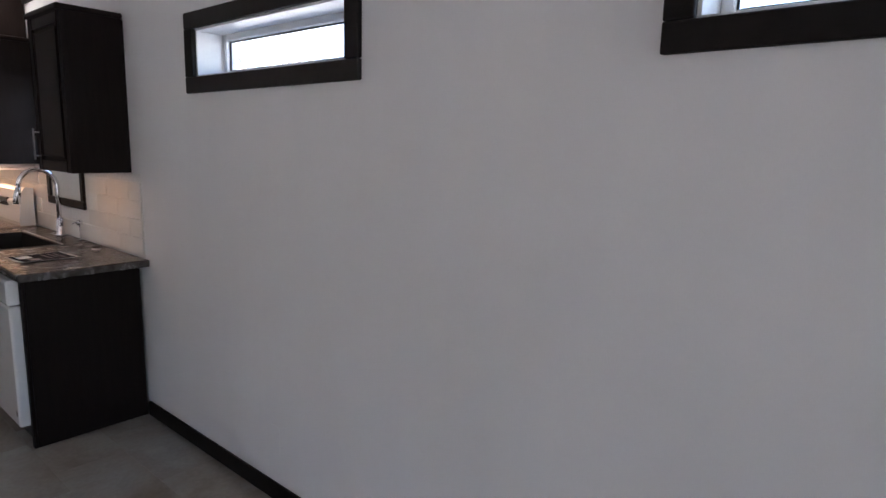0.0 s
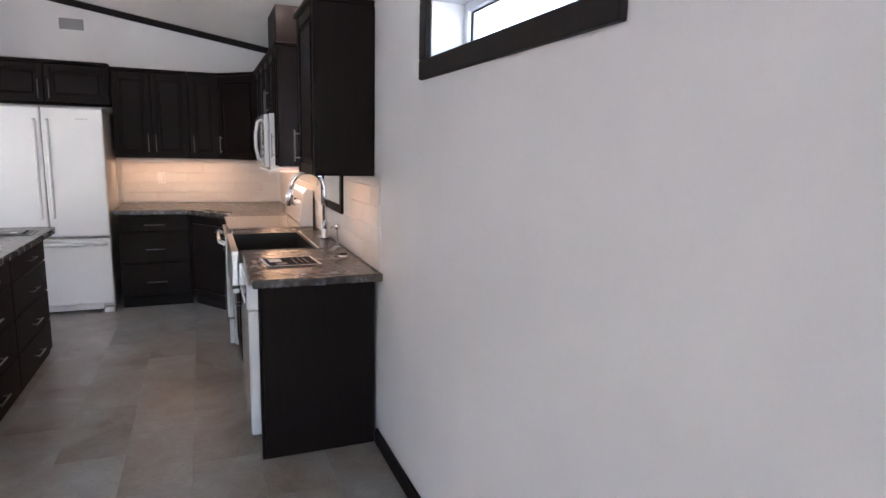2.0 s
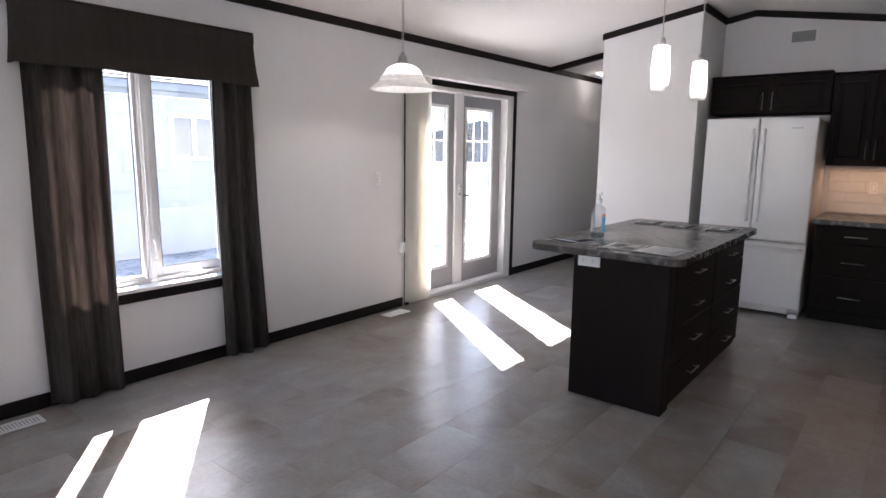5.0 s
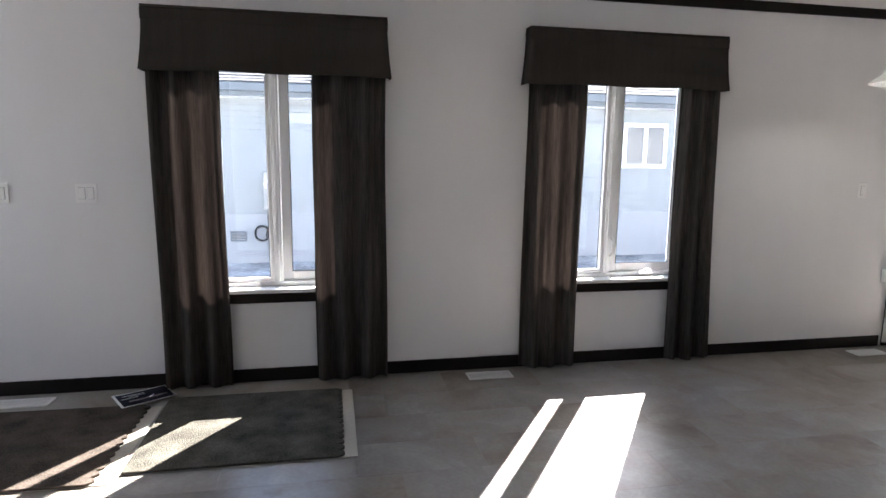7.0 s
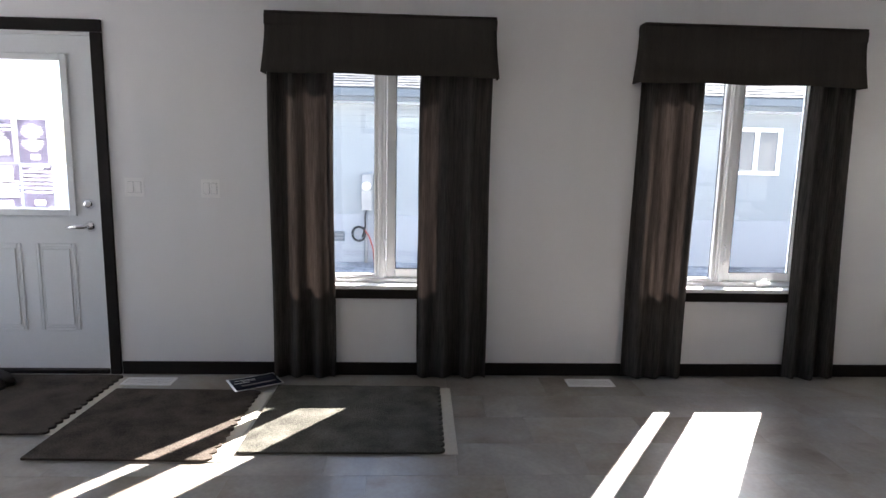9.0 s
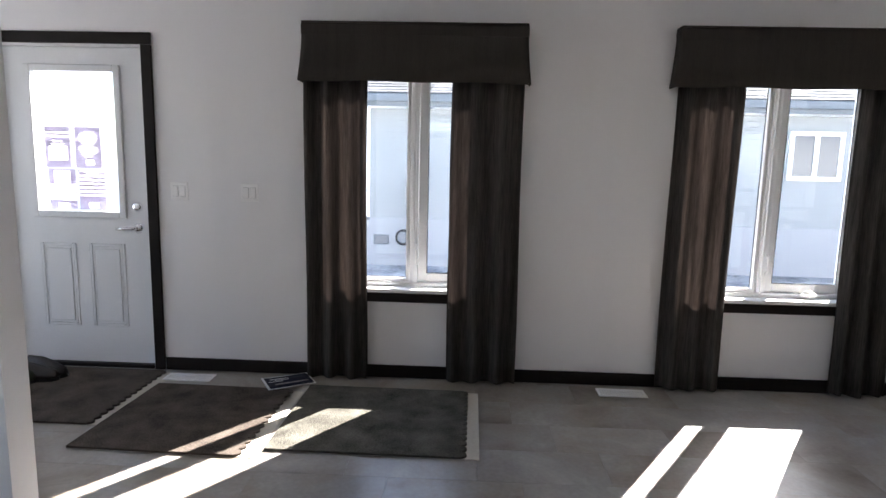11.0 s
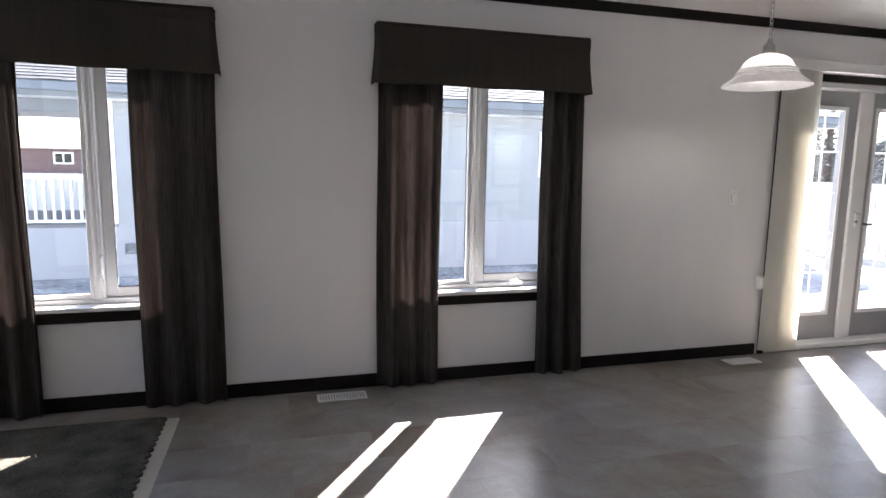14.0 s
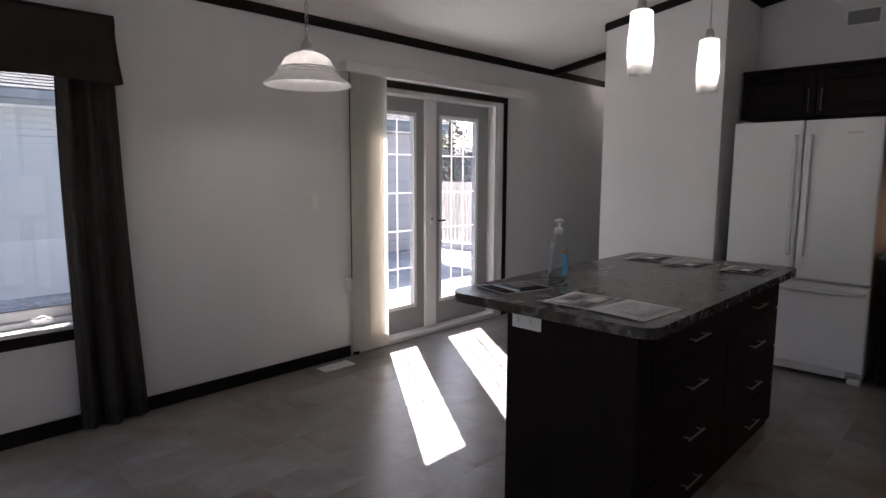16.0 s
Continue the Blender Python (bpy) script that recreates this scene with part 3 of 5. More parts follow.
bm = bm_new()
lathe(bm, (-6.13, S - 0.06, 1.02), [(0.0, 0.012), (0.014, 0.012), (0.014, 0.0)], 14, "y")
part("lock_cylinder", bm, BLACK, fd, "dark lock cylinder")
bm = bm_new()
tube(bm, [(-6.23, S - 0.07, 1.0), (-6.23, S - 0.045, 1.0), (-6.29, S - 0.04, 1.0)], 0.009, 8)
part("door_handle", bm, BLACK, fd, "dark lever")

# ---- vertical blind ----
vb = thing("vertical_blind", (-6.15, S, 2.15), "ivory vertical blind drawn aside to one end", "blind")
part("headrail", box(-7.25, S + 0.012, 2.15, -5.1, S + 0.1, 2.225, 0.004), WALL, vb, "white wall-covered headrail cover")
for k in range(8):
    vx = -5.215 - 0.25 * k / 7
    bm = bm_new()
    ang = radians(-36 + 4 * math.sin(k * 2.1))
    pts = []
    for s in range(5):
        u = (s / 4 - 0.5) * 0.089
        bow = 0.008 * (1 - (2 * s / 4 - 1) ** 2)
        pts.append((vx + u * math.cos(ang) + bow * math.sin(ang), S + 0.056 + u * math.sin(ang) * 0.95 - bow * math.cos(ang)))
    lo = [bm.verts.new((x, y, 0.035)) for x, y in pts] + [bm.verts.new((x + 0.0015, y, 0.035)) for x, y in pts[::-1]]
    hi = [bm.verts.new((v.co.x, v.co.y, 2.148)) for v in lo]
    n = len(lo)
    for i in range(n):
        bm.faces.new((lo[i], lo[(i + 1) % n], hi[(i + 1) % n], hi[i])).smooth = False
    part("vane", bm, BLIND, vb)
bm = bm_new()
tube(bm, [(-5.165, S + 0.05, 2.15), (-5.165, S + 0.045, 0.62)], 0.004, 6)
part("cord", bm, BLACK, vb, "thin dark control cord")
part("cord_tensioner", box(-5.165, S + 0.002, 0.52, -5.125, S + 0.05, 0.62, 0.006), PLASTIC, vb)

# ---- entry door ----
ed = thing("door_2", (1.575, S, 0), "closed white steel entry door with half glass and two panels", "door", kind="structure")
for b in ((1.10, S - 0.16, 0, 1.118, S, 2.11), (2.032, S - 0.16, 0, 2.05, S, 2.11), (1.119, S - 0.16, 2.092, 2.031, S, 2.11)):
    part("door_frame", box(*b), WHITE, ed)
for b in ((1.04, S, 0, 1.108, S + 0.02, 2.108), (2.042, S, 0, 2.11, S + 0.02, 2.108), (1.04, S, 2.11, 2.11, S + 0.02, 2.18)):
    part("casing", box(*b, 0.004), DARKTRIM, ed, "dark espresso wood")
bm = wall_y(bm_new(), S - 0.06, S - 0.015, 1.12, 2.03, 0.03, 2.09, [(1.30, 1.85, 1.05, 1.945)])
leaf = part("door_leaf", bm, WHITEDOOR, ed)
part("glazing_bead", bm_sash(1.262, 1.888, 1.012, 1.983, S - 0.0145, S + 0.002, 0.042), WHITEDOOR, leaf)
p = part("pane", box(1.30, S - 0.045, 1.05, 1.85, S - 0.039, 1.945), PANE, leaf)
p.visible_shadow = False
for px0, px1 in ((1.29, 1.53), (1.62, 1.86)):
    pn = part("raised_panel", bm_sash(px0, px1, 0.28, 0.84, S - 0.0145, S - 0.0105, 0.02), WHITEDOOR, leaf)
    bm = box(px0 + 0.035, S - 0.0145, 0.315, px1 - 0.035, S - 0.0095, 0.805, 0.004)
    part("panel_field", bm, WHITEDOOR, pn)
bm = bm_new()
lathe(bm, (1.19, S - 0.015, 1.09), [(0.0, 0.024), (0.02, 0.024), (0.024, 0.02), (0.031, 0.008), (0.033, 0.0)], 24, "y")
part("deadbolt", bm, CHROME, leaf, "polished chrome deadbolt")
bm = bm_new()
lathe(bm, (1.19, S - 0.015, 0.95), [(0.0, 0.03), (0.014, 0.03), (0.022, 0.014), (0.033, 0.006), (0.034, 0.0)], 24, "y")
tube(bm, [(1.19, S + 0.02, 0.95), (1.21, S + 0.04, 0.952), (1.26, S + 0.044, 0.95), (1.31, S + 0.04, 0.945)], [0.014, 0.014, 0.012, 0.008], 10)
part("door_handle", bm, CHROME, leaf, "polished chrome lever")
part("threshold", box(1.119, S - 0.16, 0, 2.031, S + 0.01, 0.026, 0.004), DARKTRIM, ed, "dark threshold strip")
# notices behind the glass: dark printed fields left round pale lines and boxes; rows of (height, pale stretches)
def lines(n, pale, dark, widths):
    rows = []
    for k in range(n):
        w_ = widths[k % len(widths)]
        rows += [(pale, ((0.5 - w_ / 2, 0.5 + w_ / 2),)), (dark, ())]
    return rows


NOTICES = (
    (1.722, 1.465, 0.17, 0.265, [(0.13, ()), (0.03, ((0.0, 1.0),)), (0.06, ()), (0.03, ((0.02, 1.0),)), (0.09, ())] + lines(2, 0.02, 0.05, (0.4, 0.52)) + [(0.34, ((0.12, 0.86),)), (0.18, ())]),
    (1.52, 1.465, 0.175, 0.265, [(0.11, ())] + lines(12, 0.02, 0.034, (0.22, 0.6, 0.7, 0.76, 0.66, 0.48, 0.26, 0.72, 0.78, 0.66, 0.5, 0.3)) + [(0.04, ()), (0.12, ((0.4, 0.72),)), (0.082, ())]),
    (1.705, 1.193, 0.185, 0.265, [(0.05, ()), (0.34, ((0.2, 0.78),))] + lines(6, 0.028, 0.042, (0.96, 0.9, 1.0, 0.86)) + [(0.04, ()), (0.13, ((0.3, 0.72),)), (0.02, ())]),
    (1.506, 1.193, 0.18, 0.265, [(0.03, ())] + lines(2, 0.03, 0.03, (0.84, 0.4)) + lines(6, 0.036, 0.059, (1.0, 0.94)) + [(0.1, ()), (0.13, ((0.34, 0.7),)), (0.05, ())]),
)
for px, pz, wd, hg, rows in NOTICES:
    nt_ = thing("notice", (px, S - 0.047, pz - hg / 2), "slate-coloured printed paper notice taped to the door glass", "notice", "door notices")
    part("sheet", box(px - wd / 2, S - 0.0485, pz - hg / 2, px + wd / 2, S - 0.0475, pz + hg / 2), CLEARPRINT, nt_)
    top = pz + hg / 2
    for hh, pale in rows:
        at = 0.0
        for u0, u1 in (*pale, (1.0, 1.0)):
            if u0 > at + 0.005:
                part("dark_print", box(px + wd / 2 - wd * at, S - 0.0472, top - hg * hh, px + wd / 2 - wd * u0, S - 0.0468, top), BACKLIT, nt_)
            at = u1
        top -= hg * hh


# ---- kitchen cabinets ----
def pull(bm, p0, p1, out, r=0.0045):
    """A bar handle between two points, standing off by the vector out."""
    a, b, o = Vector(p0), Vector(p1), Vector(out)
    d = (b - a).normalized()
    tube(bm, [a + o - d * 0.02, b + o + d * 0.02], r, 8)
    tube(bm, [a, a + o], r * 0.8, 6)
    tube(bm, [b, b + o], r * 0.8, 6)
    return bm


def door_panel(parent, origin, along, z0, z1, width, out, handle=None, name="cabinet_door", raised=True, horizontal=False):
    """A framed door or drawer front. origin: lower start corner on the front plane; along, out: unit directions."""
    o, al, ou = Vector((origin[0], origin[1], 0)), Vector((*along, 0)), Vector((*out, 0))
    g = 0.002

    def slab(bm, a0, a1, h0, h1, d0, d1, bev=0.0):
        r = bmesh.ops.create_cube(bm, size=1)
        mid = o + al * ((a0 + a1) / 2) + ou * ((d0 + d1) / 2)
        for v in r["verts"]:
            c = v.co.copy()
            q = mid + al * (c.x * (a1 - a0)) + ou * (c.y * (d1 - d0))
            v.co = Vector((q.x, q.y, (h0 + h1) / 2 + c.z * (h1 - h0)))
        if bev:
            bmesh.ops.bevel(bm, geom=list({e for v in r["verts"] for e in v.link_edges}), offset=bev, segments=1, affect="EDGES")

    bm = bm_new()
    fw = 0.055 if min(width, z1 - z0) > 0.2 else 0.03
    if raised:
        slab(bm, g, fw, z0 + g, z1 - g, 0.001, 0.02, 0.003)
        slab(bm, width - fw, width - g, z0 + g, z1 - g, 0.001, 0.02, 0.003)
        slab(bm, fw, width - fw, z0 + g, z0 + fw, 0.001, 0.0196, 0.003)
        slab(bm, fw, width - fw, z1 - fw, z1 - g, 0.001, 0.0196, 0.003)
        slab(bm, fw, width - fw, z0 + fw, z1 - fw, 0.001, 0.008)
        slab(bm, fw + 0.022, width - fw - 0.022, z0 + fw + 0.022, z1 - fw - 0.022, 0.007, 0.017, 0.007)
    else:
        slab(bm, g, width - g, z0 + g, z1 - g, 0.001, 0.019, 0.003)
    d = part(name, bm, DARKWOOD, parent)
    if handle:
        if horizontal:
            c, h = handle
            a, b = o + al * (c - 0.064), o + al * (c + 0.064)
            a.z = b.z = h
        else:
            c, h = handle
            a = o + al * c
            b = a.copy()
            a.z, b.z = h - 0.064, h + 0.064
        hb = bm_new()
        pull(hb, a + ou * 0.019, b + ou * 0.019, ou * 0.03)
        part("handle", hb, PULL, d, "satin nickel bar pull")
    return d


UPZ0, UPZ1 = 1.373, 2.165


def crown(parent, bmv):
    part("crown_moulding", bmv, DARKWOOD, parent)


def upper_north(x0, x1, z0, z1, doors, label, handle_z=None, edge=False):
    """A wall cabinet on the north wall. x0 < x1."""
    y = N - 0.272
    c = thing("wall_cabinet", ((x0 + x1) / 2, y, z0), label, "cabinet", "kitchen wall cabinets")
    part("body", box(x0 + 0.001, y, z0, x1 - 0.001, N - 0.002, z1, 0.002), DARKWOOD, c)
    w = (x1 - x0) / doors
    for k in range(doors):
        side = w - 0.05 if (k == 0 and doors == 2) or edge else 0.04
        door_panel(c, (x0 + k * w, y), (1, 0), z0, z1, w, (0, -1), (side, (z0 + 0.14) if handle_z is None else handle_z))
    crown(c, box(x0 - 0.0, y - 0.04, z1 + 0.001, x1 + 0.0, N - 0.002, z1 + 0.03, 0.008, 2))
    return c


upper_north(-4.55, -4.06, UPZ0, UPZ1, 1, "dark espresso wall cabinet with one raised-panel door")
upper_north(-5.68, -5.42, UPZ0, UPZ1, 1, "narrow dark espresso wall cabinet")
upper_north(-6.44, -5.681, 1.745, UPZ1, 2, "short dark espresso cabinet above the microwave", 1.845)
upper_north(-7.22, -6.441, UPZ0, UPZ1, 2, "dark espresso wall cabinet with two raised-panel doors")
solo("vent_chase", box(-6.1, N - 0.28, UPZ1 + 0.032, -5.62, N - 0.004, 2.47, 0.004), DARKWOOD, "dark espresso duct cover above the cabinets", "duct cover")

# corner wall cabinet with a slanted door
XW = W + 0.31
cc = thing("corner_wall_cabinet", (W + 0.3, N - 0.3, UPZ0), "dark espresso corner wall cabinet with a slanted door", "cabinet", "kitchen wall cabinets")
out = [(W + 0.002, N - 0.002), (-7.222, N - 0.002), (-7.222, N - 0.272), (XW, N - 0.61), (W + 0.002, N - 0.61)]
part("body", prism(bm_new(), out, UPZ0, UPZ1), DARKWOOD, cc)
dv = Vector((-7.222 - XW, 0.338)).normalized()
ln = math.hypot(-7.222 - XW, 0.338)
door_panel(cc, (XW, N - 0.61), (dv.x, dv.y), UPZ0, UPZ1, ln, (dv.y, -dv.x), (0.05, UPZ0 + 0.14))
out2 = [(W + 0.002, N - 0.002), (-7.222, N - 0.002), (-7.222, N - 0.307), (XW + 0.035, N - 0.625), (W + 0.002, N - 0.612)]
crown(cc, prism(bm_new(), out2, UPZ1 + 0.001, UPZ1 + 0.03))


def upper_west(y0, y1, z0, z1, front, doors, handles, label, hz):
    c = thing("wall_cabinet", (front, (y0 + y1) / 2, z0), label, "cabinet", "kitchen wall cabinets")
    part("body", box(W + 0.002, y0 + 0.001, z0, front, y1 - 0.001, z1, 0.002), DARKWOOD, c)
    w = (y1 - y0) / doors
    for k in range(doors):
        door_panel(c, (front, y0 + k * w), (0, 1), z0, z1, w, (1, 0), (handles[k], hz))
    crown(c, box(W + 0.002, y0, z1 + 0.001, front + 0.04, y1, z1 + 0.03, 0.008, 2))


upper_west(-0.95, 0.06, 1.845, UPZ1 + 0.015, -7.50, 2, (0.465, 0.04), "short dark espresso cabinet above the fridge", 1.96)
upper_west(0.061, 0.71, UPZ0, UPZ1, XW, 2, (0.292, 0.033), "dark espresso wall cabinet with two raised-panel doors", UPZ0 + 0.14)
upper_west(0.711, 0.988, UPZ0, UPZ1, XW, 1, (0.04,), "dark espresso wall cabinet with one raised-panel door", UPZ0 + 0.14)

# base cabinets
XB = -7.19


def base_body(c, x0, y0, x1, y1, toe):
    tx0, ty0, tx1, ty1 = toe
    part("body", box(x0, y0, 0.1, x1, y1, 0.872, 0.002), DARKWOOD, c)
    part("toe_kick", box(tx0, ty0, 0.002, tx1, ty1, 0.099), DARKTRIM, c, "dark recessed toe kick")


db = thing("drawer_cabinet", (XB, 0.4, 0), "dark espresso base cabinet with three drawers", "cabinet", "kitchen base cabinets")
base_body(db, W + 0.002, 0.09, XB, 0.679, (W + 0.01, 0.09, XB - 0.06, 0.679))
for z0, z1 in ((0.715, 0.868), (0.43, 0.71), (0.11, 0.425)):
    door_panel(db, (XB, 0.09), (0, 1), z0, z1, 0.589, (1, 0), (0.3, {0.715: 0.78, 0.43: 0.555, 0.11: 0.25}[z0]), "drawer_front", False, True)
cb = thing("corner_base_cabinet", (-7.3, 1.1, 0), "dark espresso corner base cabinet with a slanted door", "cabinet", "kitchen base cabinets")
out = [(W + 0.002, N - 0.002), (-6.70, N - 0.002), (-6.70, 1.03), (XB, 0.681), (W + 0.002, 0.681)]
part("body", prism(bm_new(), out, 0.1, 0.872), DARKWOOD, cb)
out = [(W + 0.02, N - 0.02), (-6.72, N - 0.02), (-6.72, 1.09), (XB - 0.05, 0.72), (W + 0.02, 0.70)]
part("toe_kick", prism(bm_new(), out, 0.002, 0.099), DARKTRIM, cb, "dark recessed toe kick")
dv = Vector((-6.70 - XB, 1.03 - 0.681))
ln = dv.length
dv.normalize()
door_panel(cb, (XB, 0.681), (dv.x, dv.y), 0.11, 0.868, ln, (dv.y, -dv.x))
fb = thing("filler_cabinet", (-6.57, 1.03, 0), "narrow dark espresso base cabinet beside the stove", "cabinet", "kitchen base cabinets")
base_body(fb, -6.699, 1.03, -6.447, N - 0.002, (-6.699, 1.09, -6.447, N - 0.01))
door_panel(fb, (-6.699, 1.03), (1, 0), 0.11, 0.868, 0.252, (0, -1))
sb = thing("sink_cabinet", (-5.05, 1.03, 0), "dark espresso sink base cabinet with two doors", "cabinet", "kitchen base cabinets")
part("body", box(-5.676, 1.03, 0.1, -4.64, N - 0.002, 0.66, 0.002), DARKWOOD, sb)
part("side_panel", box(-5.676, 1.03, 0.661, -5.47, N - 0.002, 0.872), DARKWOOD, sb)
part("toe_kick", box(-5.676, 1.09, 0.002, -4.64, N - 0.01, 0.099), BLACK, sb, "black recessed toe kick")
for k in range(2):
    door_panel(sb, (-5.676 + k * 0.517, 1.03), (1, 0), 0.11, 0.655, 0.516, (0, -1), (0.47 if k == 0 else 0.046, 0.56))
ep = thing("end_panel", (-4.02, 1.3, 0.002), "dark espresso panel closing the counter end", "panel")
part("panel", box(-4.035, 1.047, 0.002, -4.005, N - 0.014, 0.874, 0.002), DARKWOOD, ep)
part("front_edge", box(-4.036, 1.03, 0.002, -4.004, 1.0465, 0.874, 0.003), DARKWOOD, ep)

# dishwasher
GREYSPOT = material("dark_grey_plastic", (0.06, 0.06, 0.06), 0.5)
dw = thing("dishwasher", (-4.34, 1.0, 0), "white built-in dishwasher under the counter", "dishwasher")
part("tub", box(-4.637, 1.04, 0.1, -4.037, N - 0.05, 0.865), BLACK, dw)
part("door", box(-4.634, 0.985, 0.115, -4.04, 1.039, 0.735, 0.012, 2), ENAMEL, dw)
part("control_panel", box(-4.634, 0.98, 0.74, -4.04, 1.039, 0.866, 0.012, 2), ENAMEL, dw)
part("handle_recess", box(-4.5, 0.976, 0.745, -4.17, 0.985, 0.765, 0.004), PLASTIC, dw)
part("badge", box(-4.085, 0.9845, 0.17, -4.06, 0.987, 0.2), GREYSPOT, dw, "small dark vent badge")
part("kick_plate", box(-4.634, 1.06, 0.004, -4.04, 1.075, 0.099), BLACK, dw)

# stove
st = thing("stove", (-6.06, 1.2, 0), "white electric range with glass top and back controls", "stove")
part("body", box(-6.438, 0.99, 0.05, -5.685, N - 0.03, 0.9, 0.006), ENAMEL, st)
part("oven_door", box(-6.435, 0.945, 0.26, -5.688, 0.989, 0.86, 0.012, 2), ENAMEL, st)
part("oven_window", box(-6.28, 0.942, 0.4, -5.84, 0.946, 0.68, 0.001), BLACKGLOSS, st, "dark oven window")
part("drawer", box(-6.435, 0.955, 0.06, -5.688, 0.989, 0.25, 0.01, 2), ENAMEL, st)
part("cooktop", box(-6.441, 0.965, 0.901, -5.682, N - 0.03, 0.922, 0.006, 2), material("pale_glass_top", (0.3, 0.28, 0.26), 0.12, vary=0.05, bump=0.0), st, "glossy pale glass cooktop")
bm = bm_new()
pts = [(-6.36, 0.945, 0.8), (-6.36, 0.912, 0.815), (-6.33, 0.908, 0.818), (-5.79, 0.908, 0.818), (-5.76, 0.912, 0.815), (-5.76, 0.945, 0.8)]
tube(bm, pts, 0.016, 12)
part("door_handle", bm, ENAMEL, st)
bg = bm_new()
sec = [(N - 0.03, 0.922), (N - 0.03, 1.19), (N - 0.075, 1.2), (N - 0.10, 1.17), (N - 0.13, 0.95), (N - 0.12, 0.922)]
va = [bg.verts.new((-6.438, y, z)) for y, z in sec]
vb_ = [bg.verts.new((-5.685, y, z)) for y, z in sec]
bg.faces.new(va)
bg.faces.new(vb_[::-1])
for i in range(6):
    bg.faces.new((va[i], va[(i + 1) % 6], vb_[(i + 1) % 6], vb_[i]))
part("backguard", bg, ENAMEL, st)
for kx in (-6.36, -6.27, -5.85, -5.76):
    bm = bm_new()
    lathe(bm, (kx, N - 0.112, 1.09), [(0.0, -0.035), (0.014, -0.035), (0.018, -0.03), (0.021, 0.0)], 16, "y")
    part("knob", bm, PLASTIC, st)
part("clock_display", box(-6.14, N - 0.128, 1.05, -5.97, N - 0.11, 1.11), BLACKGLOSS, st, "black display")

# microwave
mw = thing("microwave", (-6.06, 1.25, 1.335), "white over-the-range microwave with curved handle", "microwave")
MF = 1.268
part("body", box(-6.435, MF, 1.335, -5.69, N - 0.003, 1.742, 0.006), ENAMEL, mw)
part("door", box(-6.433, MF - 0.034, 1.36, -5.9, MF - 0.001, 1.735, 0.012, 2), ENAMEL, mw)
part("door_window", box(-6.37, MF - 0.037, 1.42, -6.0, MF - 0.033, 1.68, 0.001), BLACKGLOSS, mw, "dark door window")
part("control_panel", box(-5.898, MF - 0.034, 1.36, -5.692, MF - 0.001, 1.735, 0.01, 2), ENAMEL, mw)
bm = bm_new()
tube(bm, [(-5.92, MF - 0.034, 1.40), (-5.92, MF - 0.06, 1.42), (-5.92, MF - 0.075, 1.5), (-5.92, MF - 0.075, 1.6), (-5.92, MF - 0.06, 1.68), (-5.92, MF - 0.034, 1.7)], 0.013, 10)
part("door_handle", bm, ENAMEL, mw)
part("vent_base", box(-6.433, MF - 0.01, 1.322, -5.692, N - 0.02, 1.334), PLASTIC, mw)
for k in range(6):
    part("button", box(-5.85 + 0.04 * (k % 3), MF - 0.037, 1.45 + 0.04 * (k // 3), -5.825 + 0.04 * (k % 3), MF - 0.033, 1.475 + 0.04 * (k // 3)), GAPGREY, mw)

# worktops
ct = thing("worktop", (-4.5, 1.3, 0.875), "mottled grey-brown laminate worktop along the north wall", "worktop", "kitchen worktops")
for b in ((-4.70, 1.0, -3.90, N - 0.002), (-5.678, 1.0, -5.44, N - 0.002)):
    part("slab", box(b[0], b[1], 0.876, b[2], b[3], 0.915, 0.006, 2), LAMINATE, ct)
part("slab", box(-5.439, 1.435, 0.876, -4.701, N - 0.002, 0.915, 0.004, 2), LAMINATE, ct)
ct2 = thing("worktop", (-7.3, 1.0, 0.875), "mottled grey-brown laminate worktop round the corner", "worktop", "kitchen worktops")
out = [(W + 0.002, 0.062), (-7.14, 0.062), (-7.14, 0.67), (-6.69, 1.0), (-6.443, 1.0), (-6.443, N - 0.002), (W + 0.002, N - 0.002)]
part("slab", prism(bm_new(), out, 0.876, 0.915), LAMINATE, ct2)

# sink
sk = thing("kitchen_sink", (-5.07, 1.2, 0.9), "black composite sink with a steel apron front", "sink")
bm = bm_new()
x0, x1, y0, y1, zt, zb = -5.437, -4.703, 0.945, 1.432, 0.917, 0.72
bx(bm, x0, y0, zb - 0.02, x1, y1, zb)
bx(bm, x0, y0 + 0.04, zb, x0 + 0.022, y1, zt)
bx(bm, x1 - 0.022, y0 + 0.04, zb, x1, y1, zt)
bx(bm, x0 + 0.022, y1 - 0.022, zb, x1 - 0.022, y1, zt)
part("basin", bm, BLACK, sk)
part("apron", box(x0, y0, 0.672, x1, y0 + 0.039, 0.918, 0.006, 2), STEEL, sk, "brushed steel apron front")
part("rim", box(x0 - 0.006, y1 - 0.006, 0.9172, x1 + 0.006, y1 + 0.006, 0.921), STEEL, sk)

# faucet
fx, fy = -5.09, 1.545
fa = thing("faucet", (fx, fy, 0.915), "polished chrome gooseneck kitchen faucet with pull-down head", "faucet")
bm = bm_new()
lathe(bm, (fx, fy, 0.9155), [(0.0, 0.0), (0.032, 0.0), (0.032, 0.008), (0.024, 0.02), (0.022, 0.1), (0.018, 0.115), (0.0, 0.118)], 20)
part("base", bm, CHROME, fa)
bm = bm_new()
pts = [(fx, fy, 1.03), (fx, fy, 1.2)]
for k in range(13):
    a = math.pi * k / 12
    pts.append((fx - 0.01 * k / 12, fy - 0.105 + 0.105 * math.cos(a), 1.24 + 0.11 * math.sin(a)))
tube(bm, pts, 0.0145, 12)
part("spout", bm, CHROME, fa)
